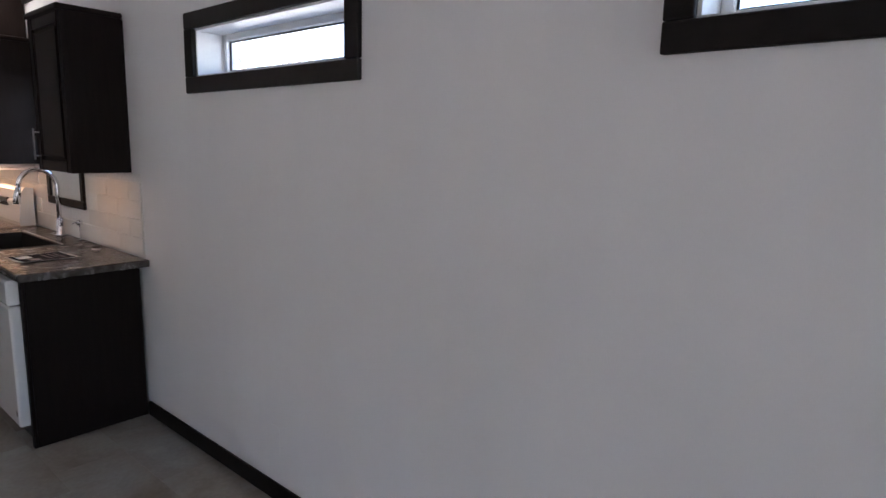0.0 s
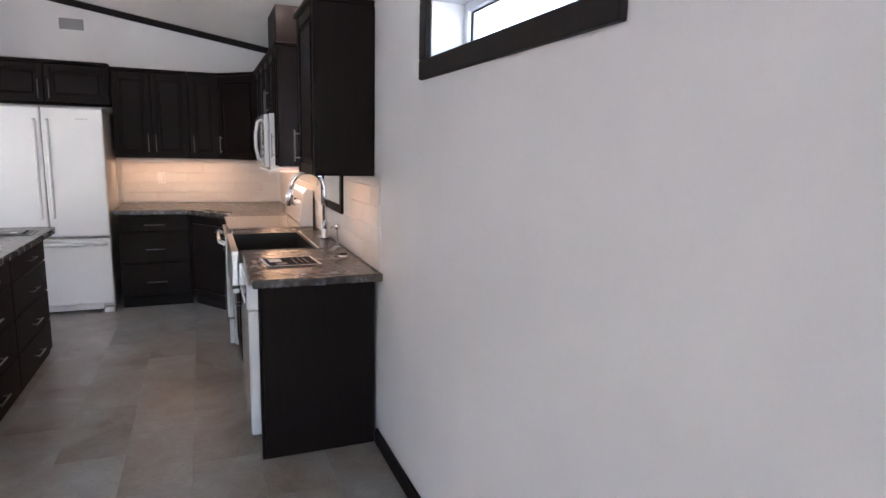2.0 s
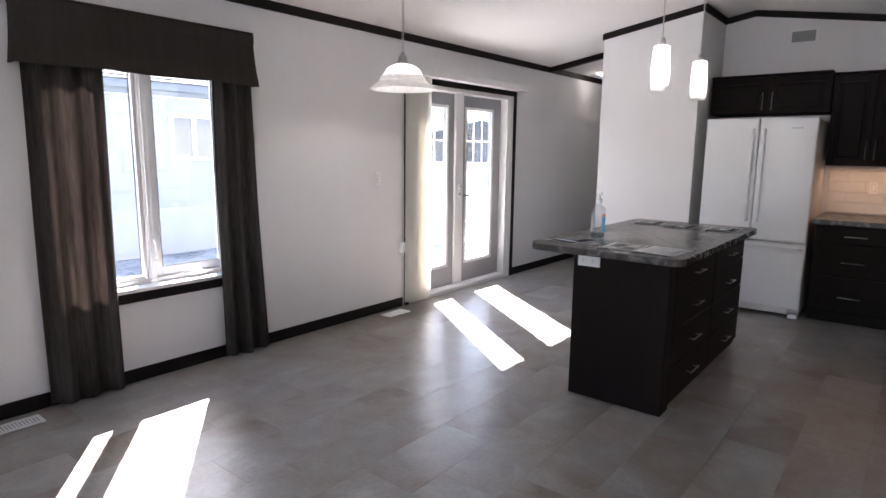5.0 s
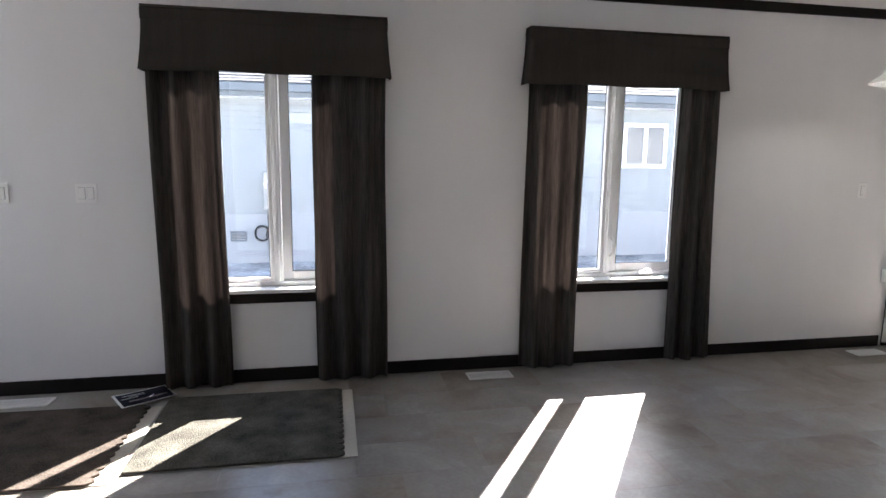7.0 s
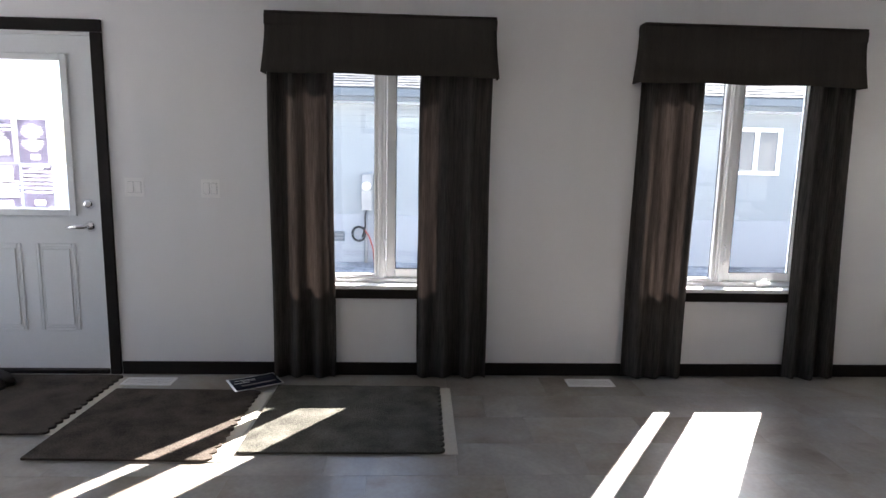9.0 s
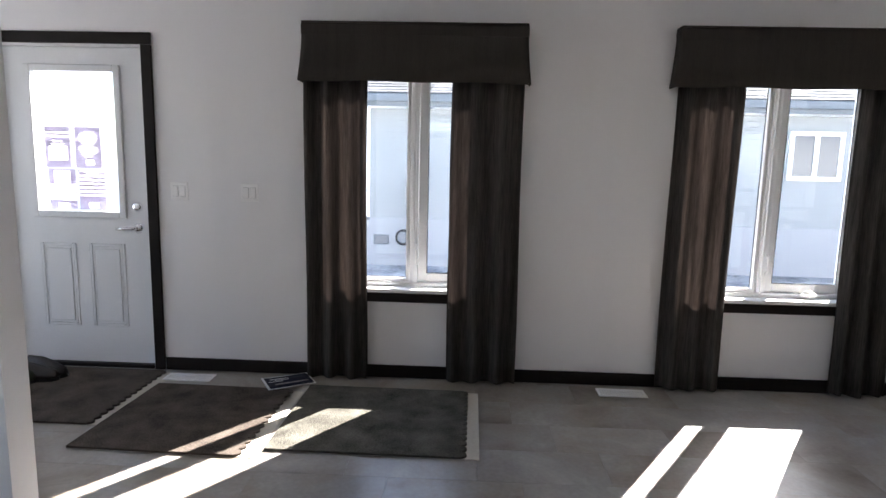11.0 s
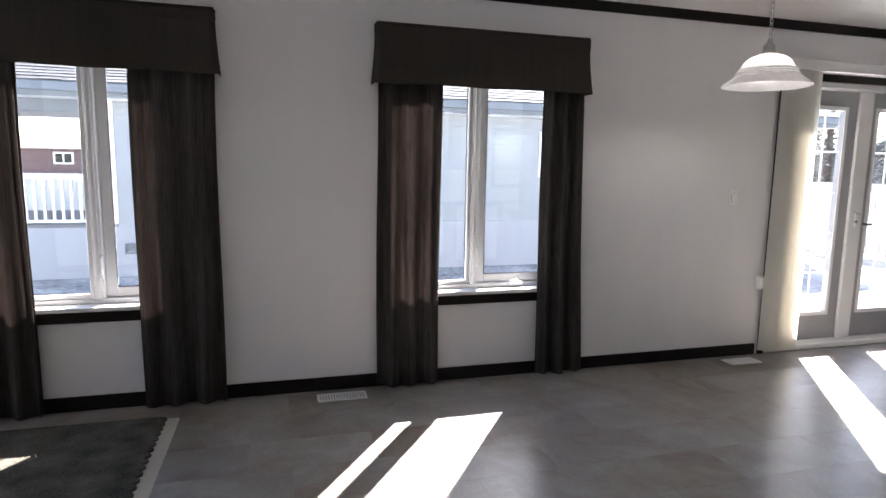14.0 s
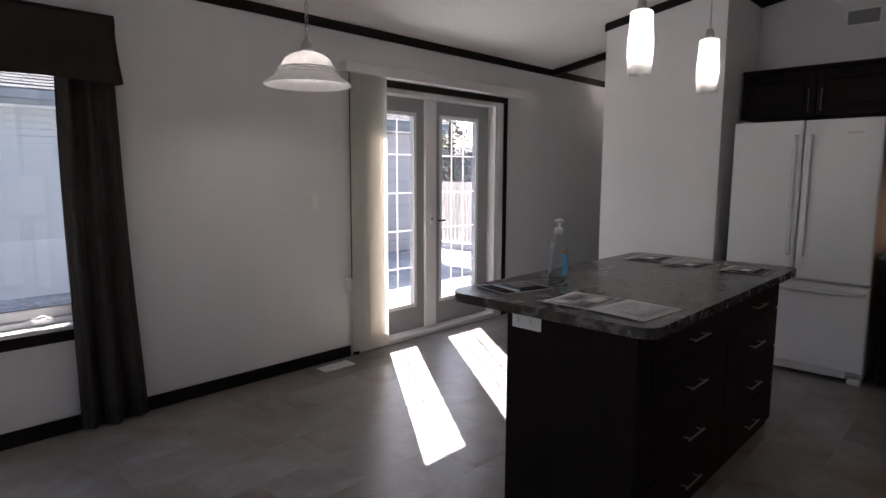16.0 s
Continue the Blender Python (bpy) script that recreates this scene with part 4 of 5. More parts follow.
bm = bm_new()
tube(bm, [(fx - 0.01, fy - 0.21, 1.245), (fx - 0.012, fy - 0.215, 1.21), (fx - 0.016, fy - 0.225, 1.15), (fx - 0.017, fy - 0.227, 1.135)], [0.014, 0.018, 0.021, 0.015], 14)
part("spray_head", bm, CHROME, fa)
bm = bm_new()
tube(bm, [(fx + 0.02, fy, 0.99), (fx + 0.045, fy, 0.995), (fx + 0.08, fy - 0.01, 1.04)], [0.014, 0.011, 0.006], 10)
part("lever", bm, CHROME, fa)

# kitchen window over the sink
kw = thing("window_5", (-5.08, N, 1.16), "small kitchen window in dark espresso casing", "window", kind="structure")
for b in ((-5.41, 1.11, -4.75, 1.16), (-5.41, 1.95, -4.75, 2.0), (-5.41, 1.161, -5.36, 1.949), (-4.80, 1.161, -4.75, 1.949)):
    part("casing", box(b[0], N - 0.02, b[1], b[2], N, b[3], 0.004), DARKTRIM, kw, "dark espresso wood")
part("sash", bm_sash(-5.358, -4.802, 1.162, 1.948, N + 0.06, N + 0.1, 0.035), WHITE, kw)
p = part("pane", box(-5.323, N + 0.078, 1.197, -4.837, N + 0.083, 1.913), PANE, kw)
p.visible_shadow = False

# fridge
FX = -7.10
fr = thing("fridge", (-7.45, -0.41, 0), "white french-door refrigerator with bottom freezer", "fridge")
fy0, fy1 = -0.868, 0.038
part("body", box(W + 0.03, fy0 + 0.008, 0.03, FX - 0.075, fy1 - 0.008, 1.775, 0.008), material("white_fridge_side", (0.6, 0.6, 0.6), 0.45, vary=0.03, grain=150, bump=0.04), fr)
fm = (fy0 + fy1) / 2
for a, b, hy in ((fy0, fm - 0.003, fm - 0.045), (fm + 0.003, fy1, fm + 0.045)):
    d = part("fridge_door", box(FX - 0.072, a, 0.695, FX, b, 1.79, 0.014, 3), FRIDGEWHITE, fr)
    bm = bm_new()
    tube(bm, [(FX - 0.002, hy, 0.86), (FX + 0.004, hy, 0.88), (FX + 0.008, hy, 1.0), (FX + 0.009, hy, 1.25), (FX + 0.008, hy, 1.5), (FX + 0.004, hy, 1.67), (FX - 0.002, hy, 1.69)], 0.014, 10)
    part("handle", bm, FRIDGEWHITE, d)
d = part("freezer_drawer", box(FX - 0.072, fy0, 0.09, FX, fy1, 0.68, 0.014, 3), FRIDGEWHITE, fr)
bm = bm_new()
tube(bm, [(FX - 0.002, fy0 + 0.03, 0.63), (FX + 0.035, fy0 + 0.06, 0.632), (FX + 0.05, fm, 0.635), (FX + 0.035, fy1 - 0.06, 0.632), (FX - 0.002, fy1 - 0.03, 0.63)], 0.015, 10)
part("handle", bm, FRIDGEWHITE, d)
part("grille", box(FX - 0.09, fy0 + 0.02, 0.03, FX - 0.05, fy1 - 0.1, 0.085, 0.004), PLASTIC, fr)
for a, b in ((fy0 + 0.01, fy0 + 0.09), (fy1 - 0.09, fy1 - 0.01)):
    part("foot", box(FX - 0.09, a, 0.002, FX - 0.02, b, 0.05, 0.008), PLASTIC, fr)
part("badge", box(FX, fy1 - 0.2, 1.69, FX + 0.003, fy1 - 0.11, 1.703), NICKEL, fr, "small plain metal badge")

# ---- island ----
isl = thing("kitchen_island", (-5.1, -0.52, 0), "dark espresso kitchen island with eight drawers", "island")
IX0, IX1, IY0, IY1 = -6.04, -4.315, -0.80, -0.235
part("body", box(IX0, IY0, 0.004, IX1 - 0.02, IY1 - 0.02, 0.872, 0.002), DARKWOOD, isl)
part("end_panel", box(IX1 - 0.019, IY0 - 0.004, 0.002, IX1, IY1, 0.874, 0.003), DARKWOOD, isl)
w = 0.80
for k in range(2):
    for z0, z1, hz in ((0.69, 0.868, 0.765), (0.475, 0.685, 0.565), (0.26, 0.47, 0.35), (0.045, 0.255, 0.14)):
        door_panel(isl, (IX0 + k * w, IY1 - 0.02), (1, 0), z0, z1, w, (0, 1), (w / 2, hz), "drawer_front", False, True)
part("corner_stile", box(IX0 + 1.602, IY1 - 0.0195, 0.004, IX1 - 0.02, IY1 - 0.001, 0.872, 0.002), DARKWOOD, isl)
bm = bm_new()
r, xa, xb, ya, yb = 0.07, -6.08, -4.255, -1.1, -0.155
out = []
for cx_, cy_, a0 in ((xb - r, yb - r, 0), (xa + r, yb - r, 90), (xa + r, ya + r, 180), (xb - r - 0.03, ya + r + 0.03, 270)):
    rr = r if a0 != 270 else r + 0.03
    out += [(cx_ + rr * math.cos(radians(a0 + q * 15)), cy_ + rr * math.sin(radians(a0 + q * 15))) for q in range(7)]
prism(bm, out, 0.876, 0.915)
part("countertop", bm, LAMINATE, isl, "mottled grey laminate countertop with rounded corners")


def outlet(name, place, out, along, gangs, label, category, group):
    """A wall plate. out and along: unit directions."""
    p, o, a = Vector(place), Vector(out), Vector(along)
    th = thing(name, place, label, category, group)
    wd = 0.035 + 0.023 * (gangs - 1)

    def slab(a0, a1, z0, z1, d0, d1, bev):
        c0, c1 = p + a * a0 + o * d0, p + a * a1 + o * d1
        return box(min(c0.x, c1.x), min(c0.y, c1.y), p.z + z0, max(c0.x, c1.x), max(c0.y, c1.y), p.z + z1, bev)

    part("cover_plate", slab(-wd, wd, -0.0575, 0.0575, 0.0, 0.006, 0.002), PLASTIC, th)
    for g in range(gangs):
        c = (g - (gangs - 1) / 2) * 0.046
        # grey sheet put in for the shaded gap round rockers and sockets
        part("gap_shade", slab(c - 0.018, c + 0.018, -0.0345, 0.0345, 0.0061, 0.0068, 0.0), GAPGREY, th)
        part("rocker" if category == "switch" else "socket", slab(c - 0.0165, c + 0.0165, -0.033, 0.033, 0.0069, 0.0115, 0.002), PLASTIC, th)
    return th


outlet("light_switch", (0.90, S + 0.001, 1.20), (0, 1, 0), (1, 0, 0), 2, "white double rocker light switch on the wall", "switch", "light switches")
outlet("light_switch", (0.44, S + 0.001, 1.20), (0, 1, 0), (1, 0, 0), 2, "white double rocker light switch on the wall", "switch", "light switches")
outlet("light_switch", (-4.86, S + 0.001, 1.22), (0, 1, 0), (1, 0, 0), 1, "white single light switch beside the patio door", "switch", "light switches")
solo("blank_plate", box(-2.795, N - 0.004, 0.233, -2.725, N - 0.0005, 0.347, 0.0015), WALL, "wall-white blank cover plate low on the wall", "cover plate")
outlet("outlet", (W + 0.012, 0.43, 1.17), (1, 0, 0), (0, 1, 0), 1, "white outlet on the tiled backsplash", "outlet", "outlets")
ou = thing("outlet", (IX1, -0.705, 0.84), "white sideways outlet plate on the island end panel", "outlet", "outlets")
part("cover_plate", box(IX1 + 0.0005, -0.774, 0.806, IX1 + 0.0065, -0.636, 0.874, 0.002), PLASTIC, ou)
for sy in (-0.735, -0.675):
    sc = part("socket", box(IX1 + 0.0066, sy - 0.02, 0.824, IX1 + 0.01, sy + 0.02, 0.856, 0.002), WHITE, ou)
    for dz in (-0.006, 0.006):
        part("slot", box(IX1 + 0.0101, sy - 0.009, 0.84 + dz - 0.001, IX1 + 0.0106, sy - 0.001, 0.84 + dz + 0.001), BLACK, sc)
sd = thing("soap_dispenser", (-4.82, 1.572, 0.915), "small chrome soap dispenser behind the sink", "dispenser")
bm = bm_new()
lathe(bm, (-4.82, 1.572, 0.9155), [(0.0, 0.0), (0.012, 0.0), (0.012, 0.004), (0.005, 0.007), (0.005, 0.095), (0.0, 0.096)], 16)
part("stem", bm, CHROME, sd)
bm = bm_new()
lathe(bm, (-4.82, 1.572, 1.012), [(0.0, 0.0), (0.014, 0.0), (0.018, 0.006), (0.018, 0.024), (0.012, 0.03), (0.0, 0.031)], 18)
tube(bm, [(-4.82, 1.565, 1.028), (-4.82, 1.54, 1.028), (-4.82, 1.53, 1.022)], 0.005, 8)
part("nozzle", bm, CHROME, sd)

# ---- lamps ----


def pendant(place, z0, z1, power):
    x, y = place
    zc = ceil_z(y)
    p = thing("pendant_lamp", (x, y, zc), "white frosted glass cylinder pendant lamp over the island", "lamp", "pendant lamps")
    bm = bm_new()
    lathe(bm, (x, y, 0), [(0.0, z1), (0.043, z1), (0.049, z1 - 0.006), (0.051, z1 - 0.08), (0.0545, z1 - 0.11), (0.0555, z0 + 0.1), (0.053, z0 + 0.06), (0.049, z0), (0.046, z0), (0.05, z0 + 0.06), (0.0525, z0 + 0.1), (0.0515, z1 - 0.11), (0.048, z1 - 0.08)], 28)
    sh = part("shade", bm, LAMPGLASS, p, "glowing frosted glass shade")
    sh.visible_shadow = True
    bm = bm_new()
    lathe(bm, (x, y, 0), [(0.0, z1 + 0.05), (0.016, z1 + 0.05), (0.022, z1 + 0.02), (0.031, z1 + 0.001), (0.0, z1 + 0.001)], 16)
    part("socket_cap", bm, NICKEL, p, "satin nickel cap")
    bm = bm_new()
    tube(bm, [(x, y, z1 + 0.05), (x, y, zc - 0.02)], 0.004, 8)
    part("rod", bm, NICKEL, p)
    bm = bm_new()
    lathe(bm, (x, y, zc), [(0.0, -0.025), (0.045, -0.022), (0.06, -0.004), (0.06, 0.01)], 20)
    part("canopy", bm, NICKEL, p)
    bulb("pendant_bulb", (x, y, z0 + 0.11), power, (1.0, 0.95, 0.9), 0.025)


pendant((-4.95, -0.585), 1.857, 2.125, 0.4)
pendant((-5.68, -0.56), 1.85, 2.118, 0.4)

dx_, dy_ = -4.295, -2.17
dl = thing("dome_pendant_lamp", (dx_, dy_, ceil_z(dy_)), "ribbed white glass dome pendant lamp hanging by a chain", "lamp")
bm = bm_new()
prof = [(0.235, 1.895), (0.226, 1.905), (0.19, 1.93), (0.165, 1.95), (0.16, 1.962), (0.156, 1.964), (0.152, 1.978), (0.147, 1.98), (0.14, 1.996), (0.12, 2.03), (0.09, 2.052), (0.05, 2.066), (0.03, 2.07)]
lathe(bm, (dx_, dy_, 0), prof + [(r - 0.005, z - 0.004) for r, z in prof[::-1]], 48)
part("shade", bm, DOMEGLASS, dl, "ribbed frosted glass dome shade")
bm = bm_new()
lathe(bm, (dx_, dy_, 0), [(0.0, 2.15), (0.012, 2.15), (0.016, 2.13), (0.03, 2.115), (0.034, 2.085), (0.042, 2.07), (0.0, 2.068)], 20)
part("holder", bm, NICKEL, dl, "satin nickel holder")
zc = ceil_z(dy_)
z = 2.15
k = 0
while z < zc - 0.05:
    bm = bm_new()
    pts = []
    for q in range(9):
        a = 2 * math.pi * q / 8
        u, v = 0.009 * math.cos(a), 0.018 * math.sin(a)
        pts.append((dx_ + (u if k % 2 else 0), dy_ + (0 if k % 2 else u), z + 0.014 + v))
    tube(bm, pts, 0.0025, 6, False)
    part("chain_link", bm, NICKEL, dl)
    z += 0.028
    k += 1
bm = bm_new()
lathe(bm, (dx_, dy_, zc), [(0.0, -0.04), (0.03, -0.036), (0.06, -0.012), (0.065, 0.01)], 24)
part("canopy", bm, NICKEL, dl)
bulb("dome_bulb", (dx_, dy_, 1.985), 0.42, (1.0, 0.96, 0.91))
for rr, rz in ((0.1665, 1.952), (0.1605, 1.966), (0.1535, 1.98)):
    bm = bm_new()
    lathe(bm, (dx_, dy_, rz), [(rr - 0.002, -0.004), (rr + 0.003, -0.003), (rr + 0.003, 0.003), (rr - 0.002, 0.004)], 48)
    part("rib", bm, DOMEGLASS, dl)


def ceiling_light(x, y, power):
    z = ceil_z(y)
    c = thing("ceiling_light", (x, y, z), "round white glass flush ceiling light", "lamp", "ceiling lights")
    bm = bm_new()
    lathe(bm, (x, y, z), [(0.0, -0.05), (0.05, -0.046), (0.085, -0.03), (0.1, -0.01)], 32)
    part("diffuser", bm, PUCK, c)
    bm = bm_new()
    lathe(bm, (x, y, z), [(0.1, -0.02), (0.112, -0.018), (0.118, 0.02)], 32)
    part("ring", bm, NICKEL, c)
    bulb("ceiling_bulb", (x, y, z - 0.12), power, (1.0, 0.92, 0.82))


ceiling_light(-5.45, 1.34, 0.1)
ceiling_light(-8.92, -2.74, 0.06)

# air vent on the gable
av = thing("wall_vent", (W, -0.26, 2.58), "grey metal air return grille on the gable wall", "vent")
GREY = material("grey_paint", (0.3, 0.3, 0.3), 0.5, vary=0.05)
part("backing", box(W + 0.001, -0.365, 2.54, W + 0.004, -0.165, 2.64), GREY, av)
part("frame", bm_sash_x(W + 0.002, W + 0.012, -0.385, -0.145, 2.52, 2.66, 0.02), WHITE, av)
for k in range(8):
    part("slat", box(W + 0.005, -0.364, 2.545 + k * 0.0118, W + 0.009, -0.166, 2.551 + k * 0.0118), GREY, av)

# floor registers
for rx0, rx1 in ((0.66, 0.965), (-2.115, -1.815), (-5.065, -4.80)):
    rg = thing("floor_register", ((rx0 + rx1) / 2, -2.85, 0), "white slotted metal floor register", "register", "floor registers")
    ry0, ry1 = S + 0.085, S + 0.205
    part("frame", bm_sash_z(rx0, rx1, ry0, ry1, 0.0, 0.007, 0.018), WHITE, rg)
    part("backing", box(rx0 + 0.018, ry0 + 0.018, 0.0, rx1 - 0.018, ry1 - 0.018, 0.002), GREY, rg)
    n = 16
    for k in range(n):
        sx = rx0 + 0.022 + (rx1 - rx0 - 0.044) * (k + 0.5) / n
        part("slat", box(sx - 0.0045, ry0 + 0.019, 0.002, sx + 0.0045, ry1 - 0.019, 0.006), WHITE, rg)

# ---- mats ----


def mat_edge(y0, y1, x, sign, teeth):
    pts = []
    for k in range(teeth):
        ya, yb = y0 + (y1 - y0) * k / teeth, y0 + (y1 - y0) * (k + 1) / teeth
        pts += [(x + sign * 0.032 * math.sin(math.pi * q / 5) ** 0.7, ya + (yb - ya) * q / 5) for q in range(5)]
    return pts


def mat(x0, x1, y0, y1, pile, label, turn=0.0):
    """A carpet sample on its cream backing, which shows along the edge at x0 (the smaller x)."""
    m = thing("door_mat", ((x0 + x1) / 2, (y0 + y1) / 2, 0), label, "mat", "entry mats")
    part("backing", box(x0 - 0.105, y0 + 0.004, 0.0005, x1 - 0.01, y1 - 0.004, 0.004), BACKING, m, "cream woven backing")
    out = [(x1, y0), (x1, y1)] + [(x, y) for x, y in mat_edge(y1, y0, x0 - 0.012, -1, 14)] + [(x0, y0)]
    part("carpet_top", prism(bm_new(), out, 0.0045, 0.016), pile, m)
    m.rotation_euler.z = turn
    return m


mat(0.13, 0.95, -2.69, -1.85, CARPET, "brown carpet sample used as entry mat", radians(-1.5))
mat(-0.95, 0.0, -2.755, -1.912, CARPET2, "dark olive carpet sample used as entry mat", radians(-0.5))
mat(1.04, 1.95, -2.925, -2.11, CARPET, "brown carpet sample used as entry mat")

# shoes by the door


def shoe(x, y, turn, m, label):
    s = thing("shoe", (0, 0, 0), label, "shoe", "shoes by the door")
    bm = bm_new()
    n = 12
    rings = []
    for i in range(n + 1):
        u = i / n
        w = 0.045 * (0.75 + 0.5 * math.sin(math.pi * min(u * 0.9 + 0.1, 1))) * (0.55 if i in (0, n) else 1)
        h = 0.1 - 0.055 * max(0, (u - 0.35) / 0.65) if u < 0.97 else 0.03
        rings.append([bm.verts.new((0.28 * u, w * math.cos(a), 0.018 + max(0.0, h * math.sin(a)))) for a in (math.pi * q / 8 for q in range(9))])
    for a, b in zip(rings, rings[1:]):
        for q in range(8):
            bm.faces.new((a[q], a[q + 1], b[q + 1], b[q])).smooth = True
        bm.faces.new((a[8], a[0], b[0], b[8]))
    bm.faces.new(rings[0])
    bm.faces.new(rings[-1])
    part("upper", bm, m, s)
    out = [(-0.005, -0.035), (0.1, -0.04), (0.2, -0.052), (0.27, -0.035), (0.29, 0.0), (0.27, 0.035), (0.2, 0.052), (0.1, 0.04), (-0.005, 0.035)]
    part("sole", prism(bm_new(), out, 0.0, 0.02), BLACK, s)
    bm = bm_new()
    for q in range(3):
        tube(bm, [(0.1 + 0.03 * q, -0.03, 0.098 - 0.012 * q), (0.115 + 0.03 * q, 0.0, 0.11 - 0.012 * q), (0.1 + 0.03 * q, 0.03, 0.098 - 0.012 * q)], 0.004, 6)
    part("laces", bm, BACKING if m is GREENSHOE else BLACK, s)
    s.matrix_world = pose(x, y, 0.0165, 0, 0, turn)


shoe(1.95, -2.57, 196, GREENSHOE, "green canvas shoe lying on the entry mat")
shoe(1.86, -2.67, 183, SHOE, "dark brown leather shoe lying on the entry mat")
shoe(1.84, -2.79, 170, SHOE, "dark brown leather shoe lying on the entry mat")


def leaflet(x, y, z, wd, hg, turn, sheet, label, bars, cat="leaflet", group="leaflets", curl=0.007):
    """A thin printed sheet with one curling corner; bars: printed patches (x0, y0, x1, y1, material) in parts of its size."""
    l = thing("leaflet", (0, 0, 0), label, cat, group)

    def rise(u, v):
        return 0.0012 + curl * max(0.0, u + 0.5) ** 4 * (0.35 - 0.65 * min(0.0, v - 0.5) * 1.0)

    def patch(u0, v0, u1, v1, lift, thick):
        bm = bm_new()
        n, m = 8, 3
        layers = []
        for dz in (lift, lift - thick):
            layers.append([[bm.verts.new((wd * (u0 + (u1 - u0) * i / n), hg * (v0 + (v1 - v0) * j / m), rise(u0 + (u1 - u0) * i / n, v0 + (v1 - v0) * j / m) + dz)) for i in range(n + 1)] for j in range(m + 1)])
        for g in layers:
            for j in range(m):
                for i in range(n):
                    bm.faces.new((g[j][i], g[j][i + 1], g[j + 1][i + 1], g[j + 1][i])).smooth = True
        a, b = layers
        for i in range(n):
            for j in (0, m):
                bm.faces.new((a[j][i], a[j][i + 1], b[j][i + 1], b[j][i]))
        for j in range(m):
            for i in (0, n):
                bm.faces.new((a[j][i], a[j + 1][i], b[j + 1][i], b[j][i]))
        return bm

    part("sheet", patch(-0.5, -0.5, 0.5, 0.5, 0.0, 0.0006), sheet, l)
    for k, (u0, v0, u1, v1, m) in enumerate(bars):
        part("print", patch(u0, v0, u1, v1, 0.0005 + 0.0004 * (k > 0), 0.0003), m, l)
    l.matrix_world = pose(x, y, z, 0, 0, turn)


leaflet(0.15, -2.80, 0.018, 0.3, 0.21, 32, PAPER, "navy printed brochure lying between the entry mats", [(-0.47, -0.45, 0.45, 0.45, NAVY), (-0.05, -0.3, 0.35, -0.26, PAPER), (-0.05, -0.2, 0.25, -0.17, PAPER), (-0.4, 0.1, 0.3, 0.2, PHOTO), (0.1, -0.1, 0.4, -0.06, PAPER)])
leaflet(-4.32, 1.22, 0.9155, 0.26, 0.27, 4, PAPER, "white-edged dark printed notice on the worktop", [(-0.46, -0.45, 0.45, 0.45, INK), (-0.36, -0.38, -0.02, -0.15, PAPER), (-0.3, 0.28, 0.3, 0.31, PHOTO), (-0.3, 0.18, 0.2, 0.21, PHOTO), (-0.3, 0.06, 0.34, 0.09, PHOTO), (0.08, -0.3, 0.34, -0.1, PHOTO)])
IZ = 0.9155
leaflet(-4.52, -0.925, IZ, 0.28, 0.215, -14, PAPER, "dark blue photo brochure with white edges on the island", [(-0.47, -0.46, 0.46, 0.46, NAVY), (-0.4, -0.4, 0.0, 0.1, PHOTO), (0.12, -0.42, 0.2, 0.4, PAPER), (0.05, -0.4, 0.1, 0.3, BLUE)])
leaflet(-4.49, -0.565, IZ, 0.29, 0.215, 4, PAPER, "white printed floor-plan sheet on the island", [(-0.44, -0.42, 0.44, 0.42, ROSEPRINT), (-0.36, 0.08, -0.02, 0.34, PAPER), (0.06, 0.04, 0.36, 0.32, PHOTO2), (-0.36, -0.34, 0.1, -0.08, PHOTO), (0.18, -0.36, 0.38, -0.12, PAPER)])
leaflet(-4.485, -0.335, IZ, 0.3, 0.235, -4, PAPER, "white printed floor-plan sheet on the island", [(-0.4, -0.38, 0.3, 0.38, material("pale_print", (0.55, 0.56, 0.56), 0.6, vary=0.3, grain=60, blotch=30, bump=0.0))])
for lx, ly, tn in ((-5.85, -0.89, 5), (-5.76, -0.62, -3), (-5.78, -0.33, 2)):
    leaflet(lx, ly, IZ, 0.28, 0.215, tn, PAPER, "white-edged dark photo leaflet on the island", [(-0.468, -0.455, 0.468, 0.455, PHOTO2), (-0.12, -0.12, 0.12, 0.06, PAPER), (-0.38, 0.2, 0.3, 0.3, INK), (0.24, -0.34, 0.4, 0.1, INK)])

# pens and paper in the far kitchen corner
for px, py, tn in ((-7.0, 0.86, 25), (-6.86, 0.98, 60)):
    bm = bm_new()
    a = radians(tn)
    bx(bm, -0.07, -0.012, 0.0, 0.07, 0.012, 0.004, 0.001)
    o = solo("manual", bm, INK, "small dark booklet on the corner worktop", "booklet", "booklets")
    o.matrix_world = pose(px, py, 0.9155, 0, 0, tn)
# black sink stopper near the wall
bm = bm_new()
lathe(bm, (-4.405, 1.515, 0.9155), [(0.0, 0.0095), (0.022, 0.0095), (0.023, 0.012), (0.022, 0.018), (0.0, 0.019)], 20)
ss = thing("sink_stopper", (-4.405, 1.515, 0.915), "black-topped white sink stopper on the worktop", "stopper")
part("cap", bm, BLACK, ss, "black rubber cap")
bm = bm_new()
lathe(bm, (-4.405, 1.515, 0.9155), [(0.0, 0.0), (0.024, 0.0), (0.025, 0.004), (0.02, 0.008), (0.0, 0.009)], 20)
part("base", bm, PLASTIC, ss)


